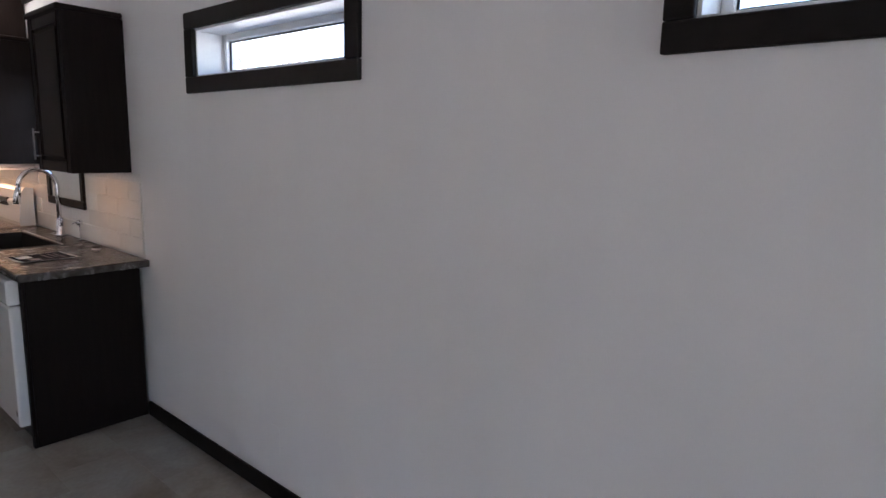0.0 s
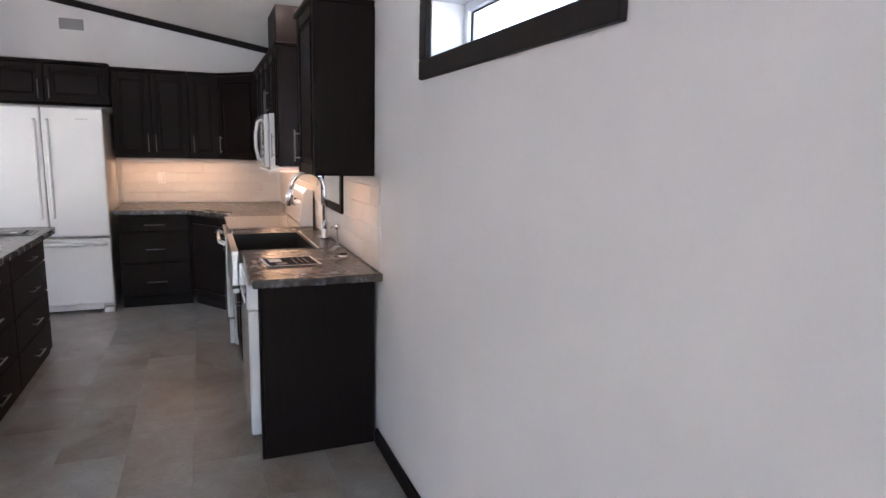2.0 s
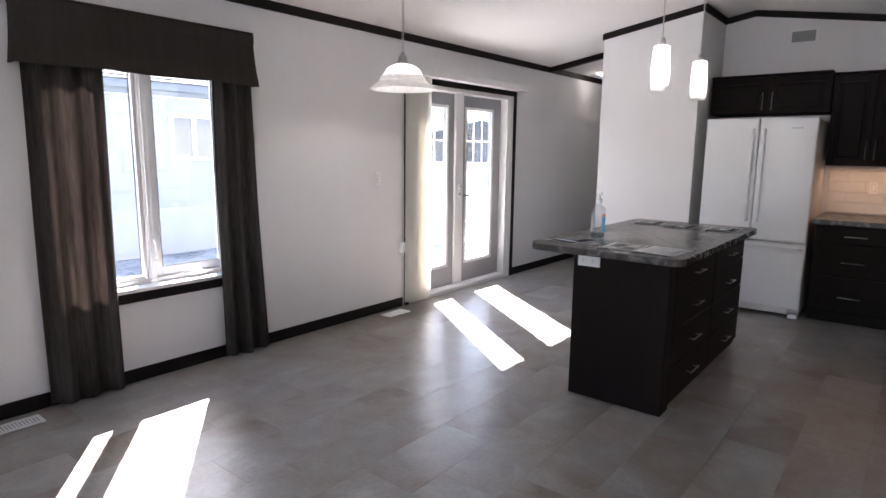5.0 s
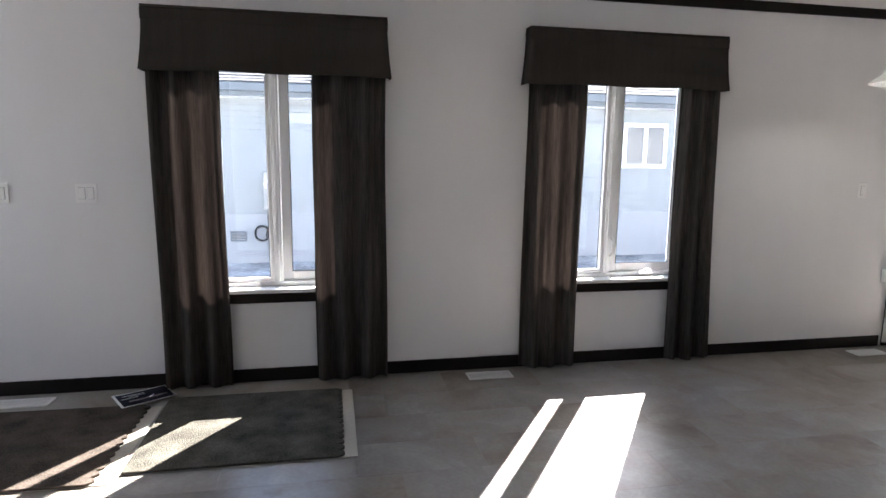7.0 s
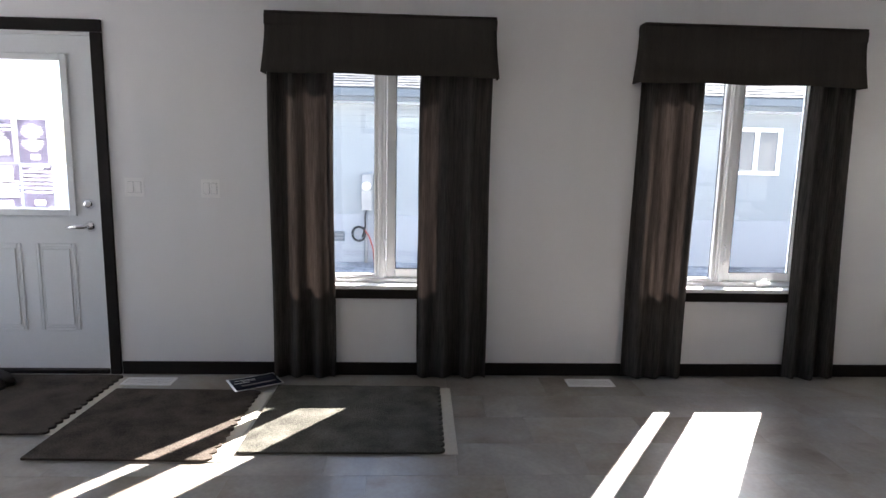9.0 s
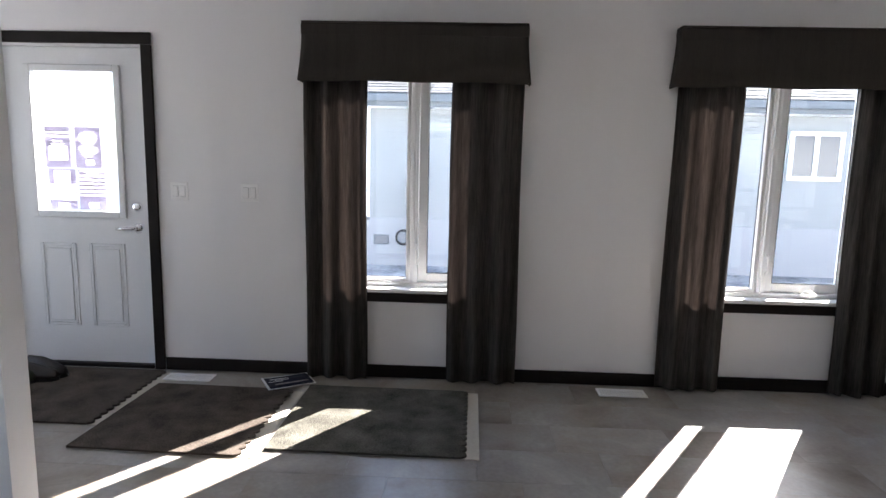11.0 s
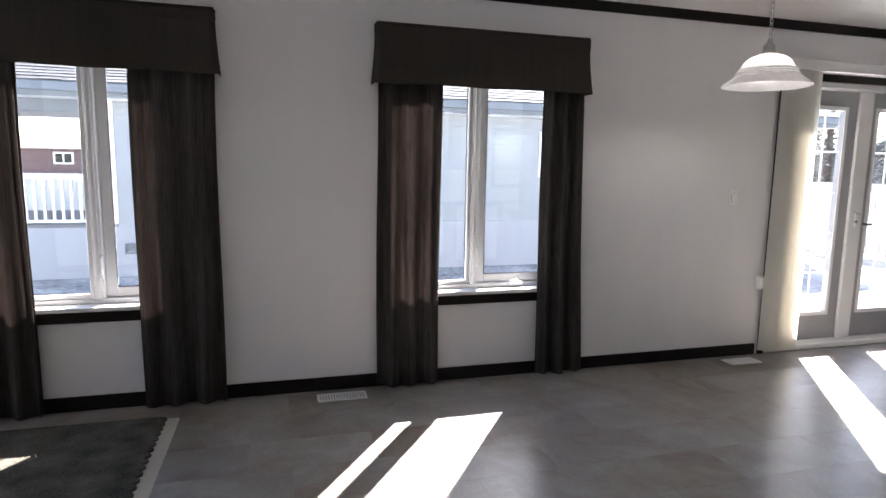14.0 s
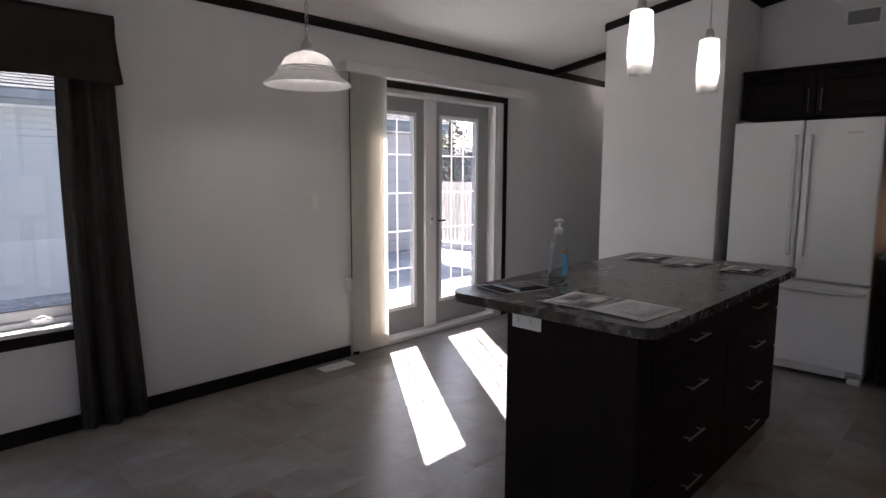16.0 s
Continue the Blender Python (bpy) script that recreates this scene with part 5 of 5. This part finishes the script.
def squared(bm, sections, a0=0.0, a1=360.0, n=28, grow=0.0):
    """Rounded-rectangle rings (height, half width, half depth) joined into a skin, whole or over an arc."""
    whole = a1 - a0 >= 360
    rings = []
    for z, hx, hy in sections:
        ring = []
        for k in range(n if whole else n + 1):
            a = radians(a0 + (a1 - a0) * k / n)
            c_, s_ = math.cos(a), math.sin(a)
            q = (abs(c_) ** 4 + abs(s_) ** 4) ** -0.25
            ring.append(bm.verts.new(((hx + grow) * c_ * q, (hy + grow) * s_ * q, z)))
        rings.append(ring)
    for ra, rb in zip(rings, rings[1:]):
        for k in range(n):
            bm.faces.new((ra[k], ra[(k + 1) % len(ra)], rb[(k + 1) % len(rb)], rb[k])).smooth = True
    if whole:
        bm.faces.new(rings[0][::-1])
        bm.faces.new(rings[-1])
    return bm


sz = thing("sanitizer_bottle", (0, 0, 0), "clear squared sanitizer pump bottle with blue and orange label", "bottle")
part("body", squared(bm_new(), [(0.001, 0.04, 0.024), (0.006, 0.044, 0.028), (0.178, 0.044, 0.028), (0.19, 0.042, 0.027), (0.2, 0.033, 0.022), (0.207, 0.02, 0.017), (0.225, 0.016, 0.016)]), CLEAR, sz)
part("gel", squared(bm_new(), [(0.004, 0.036, 0.02), (0.022, 0.041, 0.025), (0.028, 0.041, 0.025)]), glass_pane("pale_gel", 0.2, (0.8, 0.88, 0.92)), sz, "last pale gel at the bottom")
part("label", squared(bm_new(), [(0.03, 0.044, 0.028), (0.135, 0.044, 0.028)], -68, 48, 12, 0.0008), BLUE, sz, "blue paper label")
part("label_band", squared(bm_new(), [(0.136, 0.044, 0.028), (0.15, 0.044, 0.028)], -68, 48, 12, 0.0008), ORANGE, sz, "orange label top")
part("back_label", squared(bm_new(), [(0.03, 0.044, 0.028), (0.15, 0.044, 0.028)], 125, 200, 10, 0.0008), CLEARPRINT, sz, "pale translucent label")
bm = bm_new()
lathe(bm, (0, 0, 0), [(0.0, 0.2255), (0.019, 0.2255), (0.02, 0.23), (0.02, 0.25), (0.012, 0.255), (0.0065, 0.257), (0.0065, 0.276), (0.0, 0.276)], 18)
squared(bm, [(0.2765, 0.014, 0.011), (0.281, 0.02, 0.013), (0.292, 0.018, 0.012), (0.295, 0.012, 0.009)], n=16)
tube(bm, [(0.004, 0.008, 0.286), (0.014, 0.035, 0.286), (0.018, 0.046, 0.279)], [0.007, 0.006, 0.005], 8)
part("pump", bm, PLASTIC, sz, "white pump")
sz.matrix_world = pose(-4.805, -0.88, IZ, 0, 0, 122.7)

# ---- outdoors ----
GZ = -0.35
setting("ground", box(-90, -90, GZ - 0.2, 90, 60, GZ), GRAVEL, "pale gravel ground")
NY = -9.3
nh = thing("neighbour_house", (-4.0, NY, GZ), "pale blue-grey house with lap siding and shingle roof", "house")
NX0, NX1 = -12.2, 0.7
part("wall", box(NX0, NY - 6, GZ, NX1, NY - 0.03, 2.3), SIDING, nh)
part("corner_board", box(NX1 + 0.001, NY - 0.1, 0.48, NX1 + 0.08, NY + 0.01, 2.3, 0.004), WHITE, nh)
part("skirting", box(-9.899, NY - 0.029, GZ, NX1 + 0.002, NY + 0.0, 0.47), SKIRT, nh, "pale smooth skirting")
part("porch_skirting", box(NX1 + 0.003, NY - 3.0, GZ, 4.2, NY - 0.02, 0.42), SKIRT, nh, "pale smooth porch skirting")
part("soffit", box(NX0 - 0.3, NY - 6.3, 2.301, 4.5, NY + 0.4, 2.34), WHITE, nh)
part("fascia", box(NX0 - 0.3, NY + 0.401, 2.3, 4.5, NY + 0.42, 2.47, 0.003), BEAMBLUE, nh, "grey-blue fascia board")
part("gutter", box(NX0 - 0.3, NY + 0.421, 2.37, 4.5, NY + 0.5, 2.5, 0.012), BEAMBLUE, nh, "grey-blue metal gutter")
bm = bm_new()
vs = [bm.verts.new(p) for p in ((NX0 - 0.3, NY + 0.48, 2.5), (4.5, NY + 0.48, 2.5), (4.5, NY - 3.04, 3.94), (NX0 - 0.3, NY - 3.04, 3.94), (NX0 - 0.3, NY - 6.6, 2.5), (4.5, NY - 6.6, 2.5))]
bm.faces.new((vs[0], vs[1], vs[2], vs[3]))
bm.faces.new((vs[3], vs[2], vs[5], vs[4]))
roof = part("roof", bm, SHINGLE, nh)


def shingles():
    """Staggered asphalt tabs over the slope that faces this house, each a little tilted and toned."""
    rnd = random.Random(5)
    verts, faces = [], []
    for k in range(24):
        u0, u1 = 0.147 * k, 0.147 * (k + 1) + 0.02
        x = NX0 - 0.3 - 0.15 * (k % 2)
        while x < 4.4:
            w_ = rnd.uniform(0.24, 0.34)
            z_ = 0.012 + rnd.uniform(0, 0.008)
            n = len(verts)
            for xx, u, dz in ((x + 0.006, u0, z_), (x + w_ - 0.006, u0, z_), (x + w_ - 0.006, u1, 0.003), (x + 0.006, u1, 0.003), (x + 0.006, u0, 0.0), (x + w_ - 0.006, u0, 0.0)):
                verts.append((xx, NY + 0.5 - u, 2.5 + u * 0.409 + dz))
            faces += [(n, n + 1, n + 2, n + 3), (n + 4, n + 5, n + 1, n)]
            x += w_
    me = bpy.data.meshes.new("shingle_tabs")
    me.from_pydata(verts, [], faces)
    m = material("shingle_tab", (0.055, 0.057, 0.063), 0.95, vary=0.3, grain=40, blotch=3, bump=0.3)
    nt = m.node_tree
    geo = nt.nodes.new("ShaderNodeNewGeometry")
    mr = nt.nodes.new("ShaderNodeMapRange")
    mr.inputs["To Min"].default_value, mr.inputs["To Max"].default_value = 0.65, 1.4
    nt.links.new(geo.outputs["Random Per Island"], mr.inputs["Value"])
    sc = next(n for n in nt.nodes if n.type == "VECT_MATH")
    mu = nt.nodes.new("ShaderNodeMath")
    mu.operation = "MULTIPLY"
    nt.links.new(sc.inputs["Scale"].links[0].from_socket, mu.inputs[0])
    nt.links.new(mr.outputs[0], mu.inputs[1])
    nt.links.new(mu.outputs[0], sc.inputs["Scale"])
    me.materials.append(m)
    ob = new("shingle_tabs", me)
    ob.parent = roof
    ob.location = -origin_of(roof)
    tagged(ob, "", "", "", "stuff")


shingles()
# the post's dark grey-blue has the porch shade painted in
part("porch_post", box(0.98, NY - 0.12, 0.471, 1.1, NY - 0.02, 2.044, 0.005), BEAMBLUE, nh, "grey-blue post with porch shade painted into its colour")
part("porch_beam", box(NX1 + 0.081, NY - 0.12, 2.12, 4.2, NY - 0.02, 2.3, 0.005), BEAMBLUE, nh, "grey-blue porch beam")
part("beam_trim", box(NX1 + 0.081, NY - 0.13, 2.045, 4.2, NY - 0.01, 2.119, 0.005), GREYWALL, nh)
part("porch_deck", box(NX1 + 0.003, NY - 3.0, 0.421, 4.2, NY - 0.02, 0.47), GREYWALL, nh)
part("rail", box(NX1 + 0.081, NY - 0.09, 1.15, 4.2, NY - 0.04, 1.2), WHITE, nh)
part("rail", box(NX1 + 0.081, NY - 0.09, 0.5, 4.2, NY - 0.04, 0.54), WHITE, nh)
for k in range(22):
    px = NX1 + 0.13 + k * 0.12
    part("baluster", box(px, NY - 0.08, 0.541, px + 0.035, NY - 0.05, 1.149), WHITE, nh)


def far_window(x0, x1, z0, z1):
    w_ = part("window", bm_sash(x0, x1, z0, z1, NY - 0.025, NY + 0.03, 0.07), WHITE, nh)
    part("mullion", box((x0 + x1) / 2 - 0.04, NY - 0.024, z0 + 0.071, (x0 + x1) / 2 + 0.04, NY + 0.026, z1 - 0.071), WHITE, w_)
    part("glass", box(x0 + 0.07, NY + 0.002, z0 + 0.07, x1 - 0.07, NY + 0.008, z1 - 0.07), material("far_glass", (0.12, 0.13, 0.14), 0.1, vary=0.1), w_)


far_window(-7.07, -6.2, 1.26, 2.06)
fw = part("window", bm_sash(-3.93, -3.48, 1.33, 2.05, NY - 0.025, NY + 0.03, 0.06), WHITE, nh)
part("transom_bar", box(-3.869, NY - 0.024, 1.68, -3.541, NY + 0.026, 1.72), WHITE, fw)
part("glass", box(-3.87, NY + 0.002, 1.39, -3.54, NY + 0.008, 1.99), material("dark_far_glass", (0.05, 0.06, 0.065), 0.1, vary=0.1), fw)
for ca, cb in ((-3.865, -3.79), (-3.62, -3.545)):
    part("inner_curtain", box(ca, NY + 0.009, 1.395, cb, NY + 0.014, 1.675, 0.002), PAPER, fw, "white curtain half")
wo = thing("outdoor_outlet", (-3.97, NY + 0.02, 0.62), "white outdoor outlet box on the neighbour's siding", "outlet")
part("box", box(-4.03, NY + 0.007, 0.53, -3.91, NY + 0.05, 0.66, 0.008), WHITE, wo)
part("cover", box(-4.0, NY + 0.051, 0.56, -3.94, NY + 0.058, 0.63, 0.003), GREY, wo)
# electric meter with its pipe and coiled cable
mb = thing("meter_box", (0.03, NY, 0.6), "grey electric meter box with cable on the neighbour's wall", "meter box")
part("box", box(-0.1, NY + 0.03, 0.55, 0.08, NY + 0.14, 1.15, 0.01), GREY, mb)
bm = bm_new()
lathe(bm, (-0.01, NY + 0.14, 0.95), [(0.0, 0.06), (0.06, 0.06), (0.075, 0.04), (0.075, 0.0)], 20, "y")
part("dial", bm, WHITE, mb)
bm = bm_new()
tube(bm, [(0.0, NY + 0.08, 0.55), (0.0, NY + 0.08, GZ)], 0.03, 10)
part("pipe", bm, GREY, mb)
bm = bm_new()
tube(bm, [(0.12 + 0.11 * math.cos(a), NY + 0.1, 0.15 + 0.12 * math.sin(a)) for a in (2 * math.pi * q / 20 for q in range(21))], 0.02, 8)
part("coiled_cable", bm, BLACK, mb, "black coiled cable")
bm = bm_new()
tube(bm, [(0.0, NY + 0.11, 0.54), (0.02, NY + 0.12, 0.42), (0.01, NY + 0.12, 0.28), (0.06, NY + 0.11, 0.1)], 0.014, 8)
part("lead_cable", bm, BLACK, mb, "black lead cable")
bm = bm_new()
tube(bm, [(0.02, NY + 0.13, 0.22), (-0.06, NY + 0.13, 0.1), (-0.12, NY + 0.13, -0.1), (-0.14, NY + 0.13, GZ + 0.01)], 0.012, 8)
part("ground_cable", bm, REDCABLE, mb, "red ground cable")
nv = thing("foundation_vent", (0.55, NY, 0.15), "grey louvred vent in the neighbour's skirting", "vent")
part("frame", bm_sash(0.37, 0.63, 0.01, 0.18, NY + 0.001, NY + 0.02, 0.025), BEAMBLUE, nv)
part("backing", box(0.396, NY + 0.0008, 0.036, 0.604, NY + 0.0018, 0.154), BLACK, nv)
for k in range(5):
    part("louvre", box(0.396, NY + 0.002, 0.042 + 0.024 * k, 0.604, NY + 0.014, 0.052 + 0.024 * k), SKIRT, nv)

# lap siding, course by course
for k in range(19):
    z0 = 0.475 + k * 0.096
    bm = bm_new()
    vs = [bm.verts.new(p) for p in ((NX0, NY - 0.028, z0), (NX1, NY - 0.028, z0), (NX1, NY - 0.001, z0), (NX0, NY - 0.001, z0), (NX0, NY - 0.028, z0 + 0.0955), (NX1, NY - 0.028, z0 + 0.0955), (NX1, NY - 0.019, z0 + 0.0955), (NX0, NY - 0.019, z0 + 0.0955))]
    for f in ((0, 1, 2, 3), (4, 7, 6, 5), (3, 2, 6, 7), (0, 4, 5, 1), (1, 5, 6, 2), (0, 3, 7, 4)):
        bm.faces.new([vs[i] for i in f])
    part("siding_board", bm, SIDING, nh)

for k in range(10):
    z0 = GZ + 0.01 + k * 0.262
    part("annex_board", box(NX0, NY - 0.003, z0, -9.9, NY + 0.02, z0 + 0.25, 0.004), ANNEX, nh, "lilac-grey wall panel")
    part("annex_batten", box(NX0, NY - 0.003, z0 + 0.2505, -9.9, NY + 0.012, z0 + 0.2615), GREYWALL, nh)

# fence behind the patio
fn = thing("fence", (-12.6, -7.5, GZ), "weathered pale wooden board fence", "fence")
bm = box(-0.055, -0.009, 0, 0.055, 0.009, 1.5, 0.003)
board = mesh_of("fence_board", bm, FENCE)
for k in range(80):
    o = new("fence_board", board)
    o.parent = fn
    o.location = (-0.9 + (-0.0) * k, 3.6 - 0.135 * k, 0.05)
    o.rotation_euler.z = radians(90)
for z in (0.3, 1.2):
    part("rail", box(-13.58, -14.0, GZ + z, -13.52, -3.85, GZ + z + 0.09), FENCE, fn)
# patio landing outside the french doors
solo("patio_landing", box(-7.3, S - 1.6, -0.12, -4.9, S - 0.17, -0.02), material("white_concrete", (0.6, 0.59, 0.57), 0.9, vary=0.15, grain=30, blotch=2, bump=0.2), "pale concrete landing outside the patio doors", "landing")

# spruce trees beyond the fence
def spruce(x, y, h, seed):
    rnd = random.Random(seed)
    t = thing("spruce_tree", (x, y, GZ), "dark green spruce tree beyond the fence", "tree", "spruce trees")
    bm = bm_new()
    tube(bm, [(x, y, GZ), (x + 0.05, y, GZ + h * 0.5), (x, y, GZ + h)], [0.16, 0.09, 0.015], 8)
    part("trunk", bm, BARK, t)
    bm = bm_new()
    n = 46
    for i in range(n):
        u = i / n
        z = GZ + h * (0.08 + 0.9 * u)
        rr = h * 0.24 * (1 - u) ** 0.85 + 0.06
        for _ in range(12):
            a = rnd.uniform(0, 6.283)
            ln_ = rr * rnd.uniform(0.6, 1.15)
            ca, sa = math.cos(a), math.sin(a)
            for s in range(7):
                f0 = 0.2 + 0.8 * s / 7 + rnd.uniform(-0.05, 0.05)
                c = Vector((x + ca * ln_ * f0, y + sa * ln_ * f0, z - 0.25 * ln_ * f0 + rnd.uniform(-0.05, 0.05)))
                d1 = Vector((rnd.uniform(-1, 1), rnd.uniform(-1, 1), rnd.uniform(-0.5, 0.2))).normalized() * 0.16
                d2 = Vector((rnd.uniform(-1, 1), rnd.uniform(-1, 1), rnd.uniform(-0.4, 0.4))).normalized() * 0.05
                q = [bm.verts.new(c - d2), bm.verts.new(c + d2), bm.verts.new(c + d1)]
                bm.faces.new(q)
    part("crown", bm, NEEDLE, t)


spruce(-19.0, -14.75, 6.6, 3)
spruce(-22.6, -18.9, 5.0, 4)
spruce(-24.0, -16.5, 4.6, 5)

# bare tree seen through the high windows
def bare_tree(x, y, h, seed):
    rnd = random.Random(seed)
    t = thing("bare_tree", (x, y, GZ), "leafless tree with thin pale branches behind the house", "tree")
    bm = bm_new()
    tube(bm, [(x, y, GZ), (x + 0.05, y, GZ + h * 0.25), (x - 0.03, y + 0.04, GZ + h * 0.45)], [0.16, 0.12, 0.09], 8)
    part("trunk", bm, BARK, t)
    bm = bm_new()

    def grow(p, d, ln_, r, depth):
        mid = p + d * ln_ * 0.5 + Vector((rnd.uniform(-1, 1), rnd.uniform(-1, 1), rnd.uniform(-1, 1))) * ln_ * 0.05
        end = p + d * ln_
        tube(bm, [p, mid, end], [r, r * 0.8, r * 0.55], 4, False)
        if depth:
            for _ in range(3):
                nd = (d + Vector((rnd.uniform(-1, 1), rnd.uniform(-1, 1), rnd.uniform(-0.3, 0.9))) * 0.75).normalized()
                grow(end if rnd.random() < 0.6 else mid, nd, ln_ * rnd.uniform(0.6, 0.8), r * 0.55, depth - 1)

    top = Vector((x - 0.03, y + 0.04, GZ + h * 0.45))
    for a in range(5):
        grow(top, Vector((math.cos(a * 1.257), math.sin(a * 1.257), 0.9)).normalized(), h * 0.22, 0.06, 4)
    part("branches", bm, TWIG, t)


bare_tree(-14.4, 9.3, 7.0, 12)

# houses far away beyond the porch


def far_house(x, y, w_, d, turn, wallm, label):
    h = thing("distant_house", (0, 0, 0), label, "house", "distant houses")
    part("wall", box(-w_ / 2, -d / 2, 0, w_ / 2, d / 2, 2.6), wallm, h)
    bm = bm_new()
    vs = [bm.verts.new(p) for p in ((-w_ / 2 - 0.4, -d / 2 - 0.4, 2.55), (w_ / 2 + 0.4, -d / 2 - 0.4, 2.55), (w_ / 2 + 0.4, 0, 3.5), (-w_ / 2 - 0.4, 0, 3.5), (-w_ / 2 - 0.4, d / 2 + 0.4, 2.55), (w_ / 2 + 0.4, d / 2 + 0.4, 2.55))]
    for f in ((0, 1, 2, 3), (3, 2, 5, 4), (0, 3, 4), (1, 5, 2)):
        bm.faces.new([vs[i] for i in f])
    part("roof", bm, SHINGLE, h)
    for k in range(4):
        cx = -w_ / 2 + w_ * (k + 0.5) / 4
        f = part("window", box(cx - 0.6, d / 2, 1.55, cx + 0.6, d / 2 + 0.06, 2.35, 0.01), WHITE, h)
        for ga, gb in ((-0.48, -0.05), (0.05, 0.48)):
            part("glass", box(cx + ga, d / 2 + 0.061, 1.66, cx + gb, d / 2 + 0.07, 2.24), BLACKGLOSS, f)
    h.matrix_world = pose(x, y, GZ, 0, 0, turn)


# white vinyl fence across the yard behind the porch
vf = thing("vinyl_fence", (5.0, -13.8, GZ), "bright white vinyl panel fence across the yard", "fence")
panel = mesh_of("fence_panel", box(-0.96, -0.02, 0.05, 0.96, 0.02, 1.5, 0.006), WHITE)
post = mesh_of("fence_post", box(-0.055, -0.055, 0.0, 0.055, 0.055, 1.6, 0.008), WHITE)
for k in range(6):
    for nm, me, x in (("fence_panel", panel, -3.9 + 2.05 * k), ("fence_post", post, -2.875 + 2.05 * k)):
        o = new(nm, me)
        o.parent = vf
        o.location = (x, 0, 0)
far_house(10.0, -48.0, 15, 7, 0, BRICKRED, "distant brown house with white windows")
far_house(-22.0, -36.0, 14, 7, 25, SIDING, "distant pale house beyond the fence")
far_house(-31.0, -23.5, 12, 7, 60, GREYWALL, "distant grey house beyond the fence")
rv = thing("roof_vent", (-4.75, NY - 0.6, 2.85), "dark plastic vent on the neighbour's roof", "vent")
bm = bm_new()
lathe(bm, (-4.75, NY - 0.6, 2.8), [(0.07, 0.0), (0.07, 0.12), (0.15, 0.13), (0.16, 0.17), (0.1, 0.23), (0.0, 0.24)], 20)
part("cap", bm, BLACK, rv)

# ---- backsplash tiles ----
sw = setting("backsplash_north", box(-7.22, N - 0.004, 0.917, -3.95, N - 0.0005, UPZ0 - 0.002), GROUT, "grouted bed of the white tile backsplash")
sq = setting("backsplash_west", box(W + 0.0005, 0.065, 0.917, W + 0.004, N - 0.005, UPZ0 - 0.002), GROUT, "grouted bed of the white tile backsplash")
TW, TH = 0.3, 0.1
tile_n = mesh_of("tile", box(-TW / 2 + 0.0015, -0.004, -TH / 2 + 0.0015, TW / 2 - 0.0015, 0.004, TH / 2 - 0.0015, 0.002), TILEWHITE)
half_n = mesh_of("tile", box(-TW / 4 + 0.0015, -0.004, -TH / 2 + 0.0015, TW / 4 - 0.0015, 0.004, TH / 2 - 0.0015, 0.002), TILEWHITE)
for row in range(4):
    z = 0.975 + TH * row
    x = -3.95
    k = 0
    while x - TW > -7.2:
        half = row % 2 and k == 0
        w_ = TW / 2 if half else TW
        cx = x - w_ / 2
        k += 1
        x -= w_
        if -5.56 < cx < -4.6 and z > 1.06:
            continue
        o = new("tile", half_n if half else tile_n)
        o.parent = sw
        o.location = (cx, N - 0.008, z)
    y = 0.07
    k = 0
    while y + TW < N:
        half = row % 2 and k == 0
        w_ = TW / 2 if half else TW
        o = new("tile", half_n if half else tile_n)
        o.parent = sq
        o.rotation_euler.z = radians(90)
        o.location = (W + 0.008, y + w_ / 2, z)
        y += w_
        k += 1

# ---- floor tiles ----
FW, FH = 0.61, 0.305
ft = mesh_of("floor_tile", box(-FW / 2 + 0.0004, -FH / 2 + 0.0004, -0.006, FW / 2 - 0.0004, FH / 2 - 0.0004, 0.0, 0.0004), FLOORTILE)
rows_n = int((N - S) / FH) + 1
for r_ in range(rows_n):
    y = N + 0.03 - FH * (r_ + 0.5)
    off = (r_ % 3) * FW / 3
    x = -7.85 + off
    while x < 1.7:
        o = new("floor_tile", ft)
        o.parent = fl
        o.location = (x, y, 0)
        x += FW
rest = bm_new()
for r_ in range(rows_n):
    y = N + 0.03 - FH * (r_ + 0.5)
    off = (r_ % 3) * FW / 3
    for xa in [-7.85 + off - FW * k for k in range(1, 7)] + [-7.85 + off + FW * k for k in range(15, 24)]:
        if (1.7 <= xa < 3.7) or xa < -7.8:
            bx(rest, xa - FW / 2 + 0.0008, y - FH / 2 + 0.0008, -0.006, xa + FW / 2 - 0.0008, y + FH / 2 - 0.0008, 0.0)
ob = part("floor_tiles", rest, FLOORTILE, fl)
tagged(ob, "", "", "", "stuff")
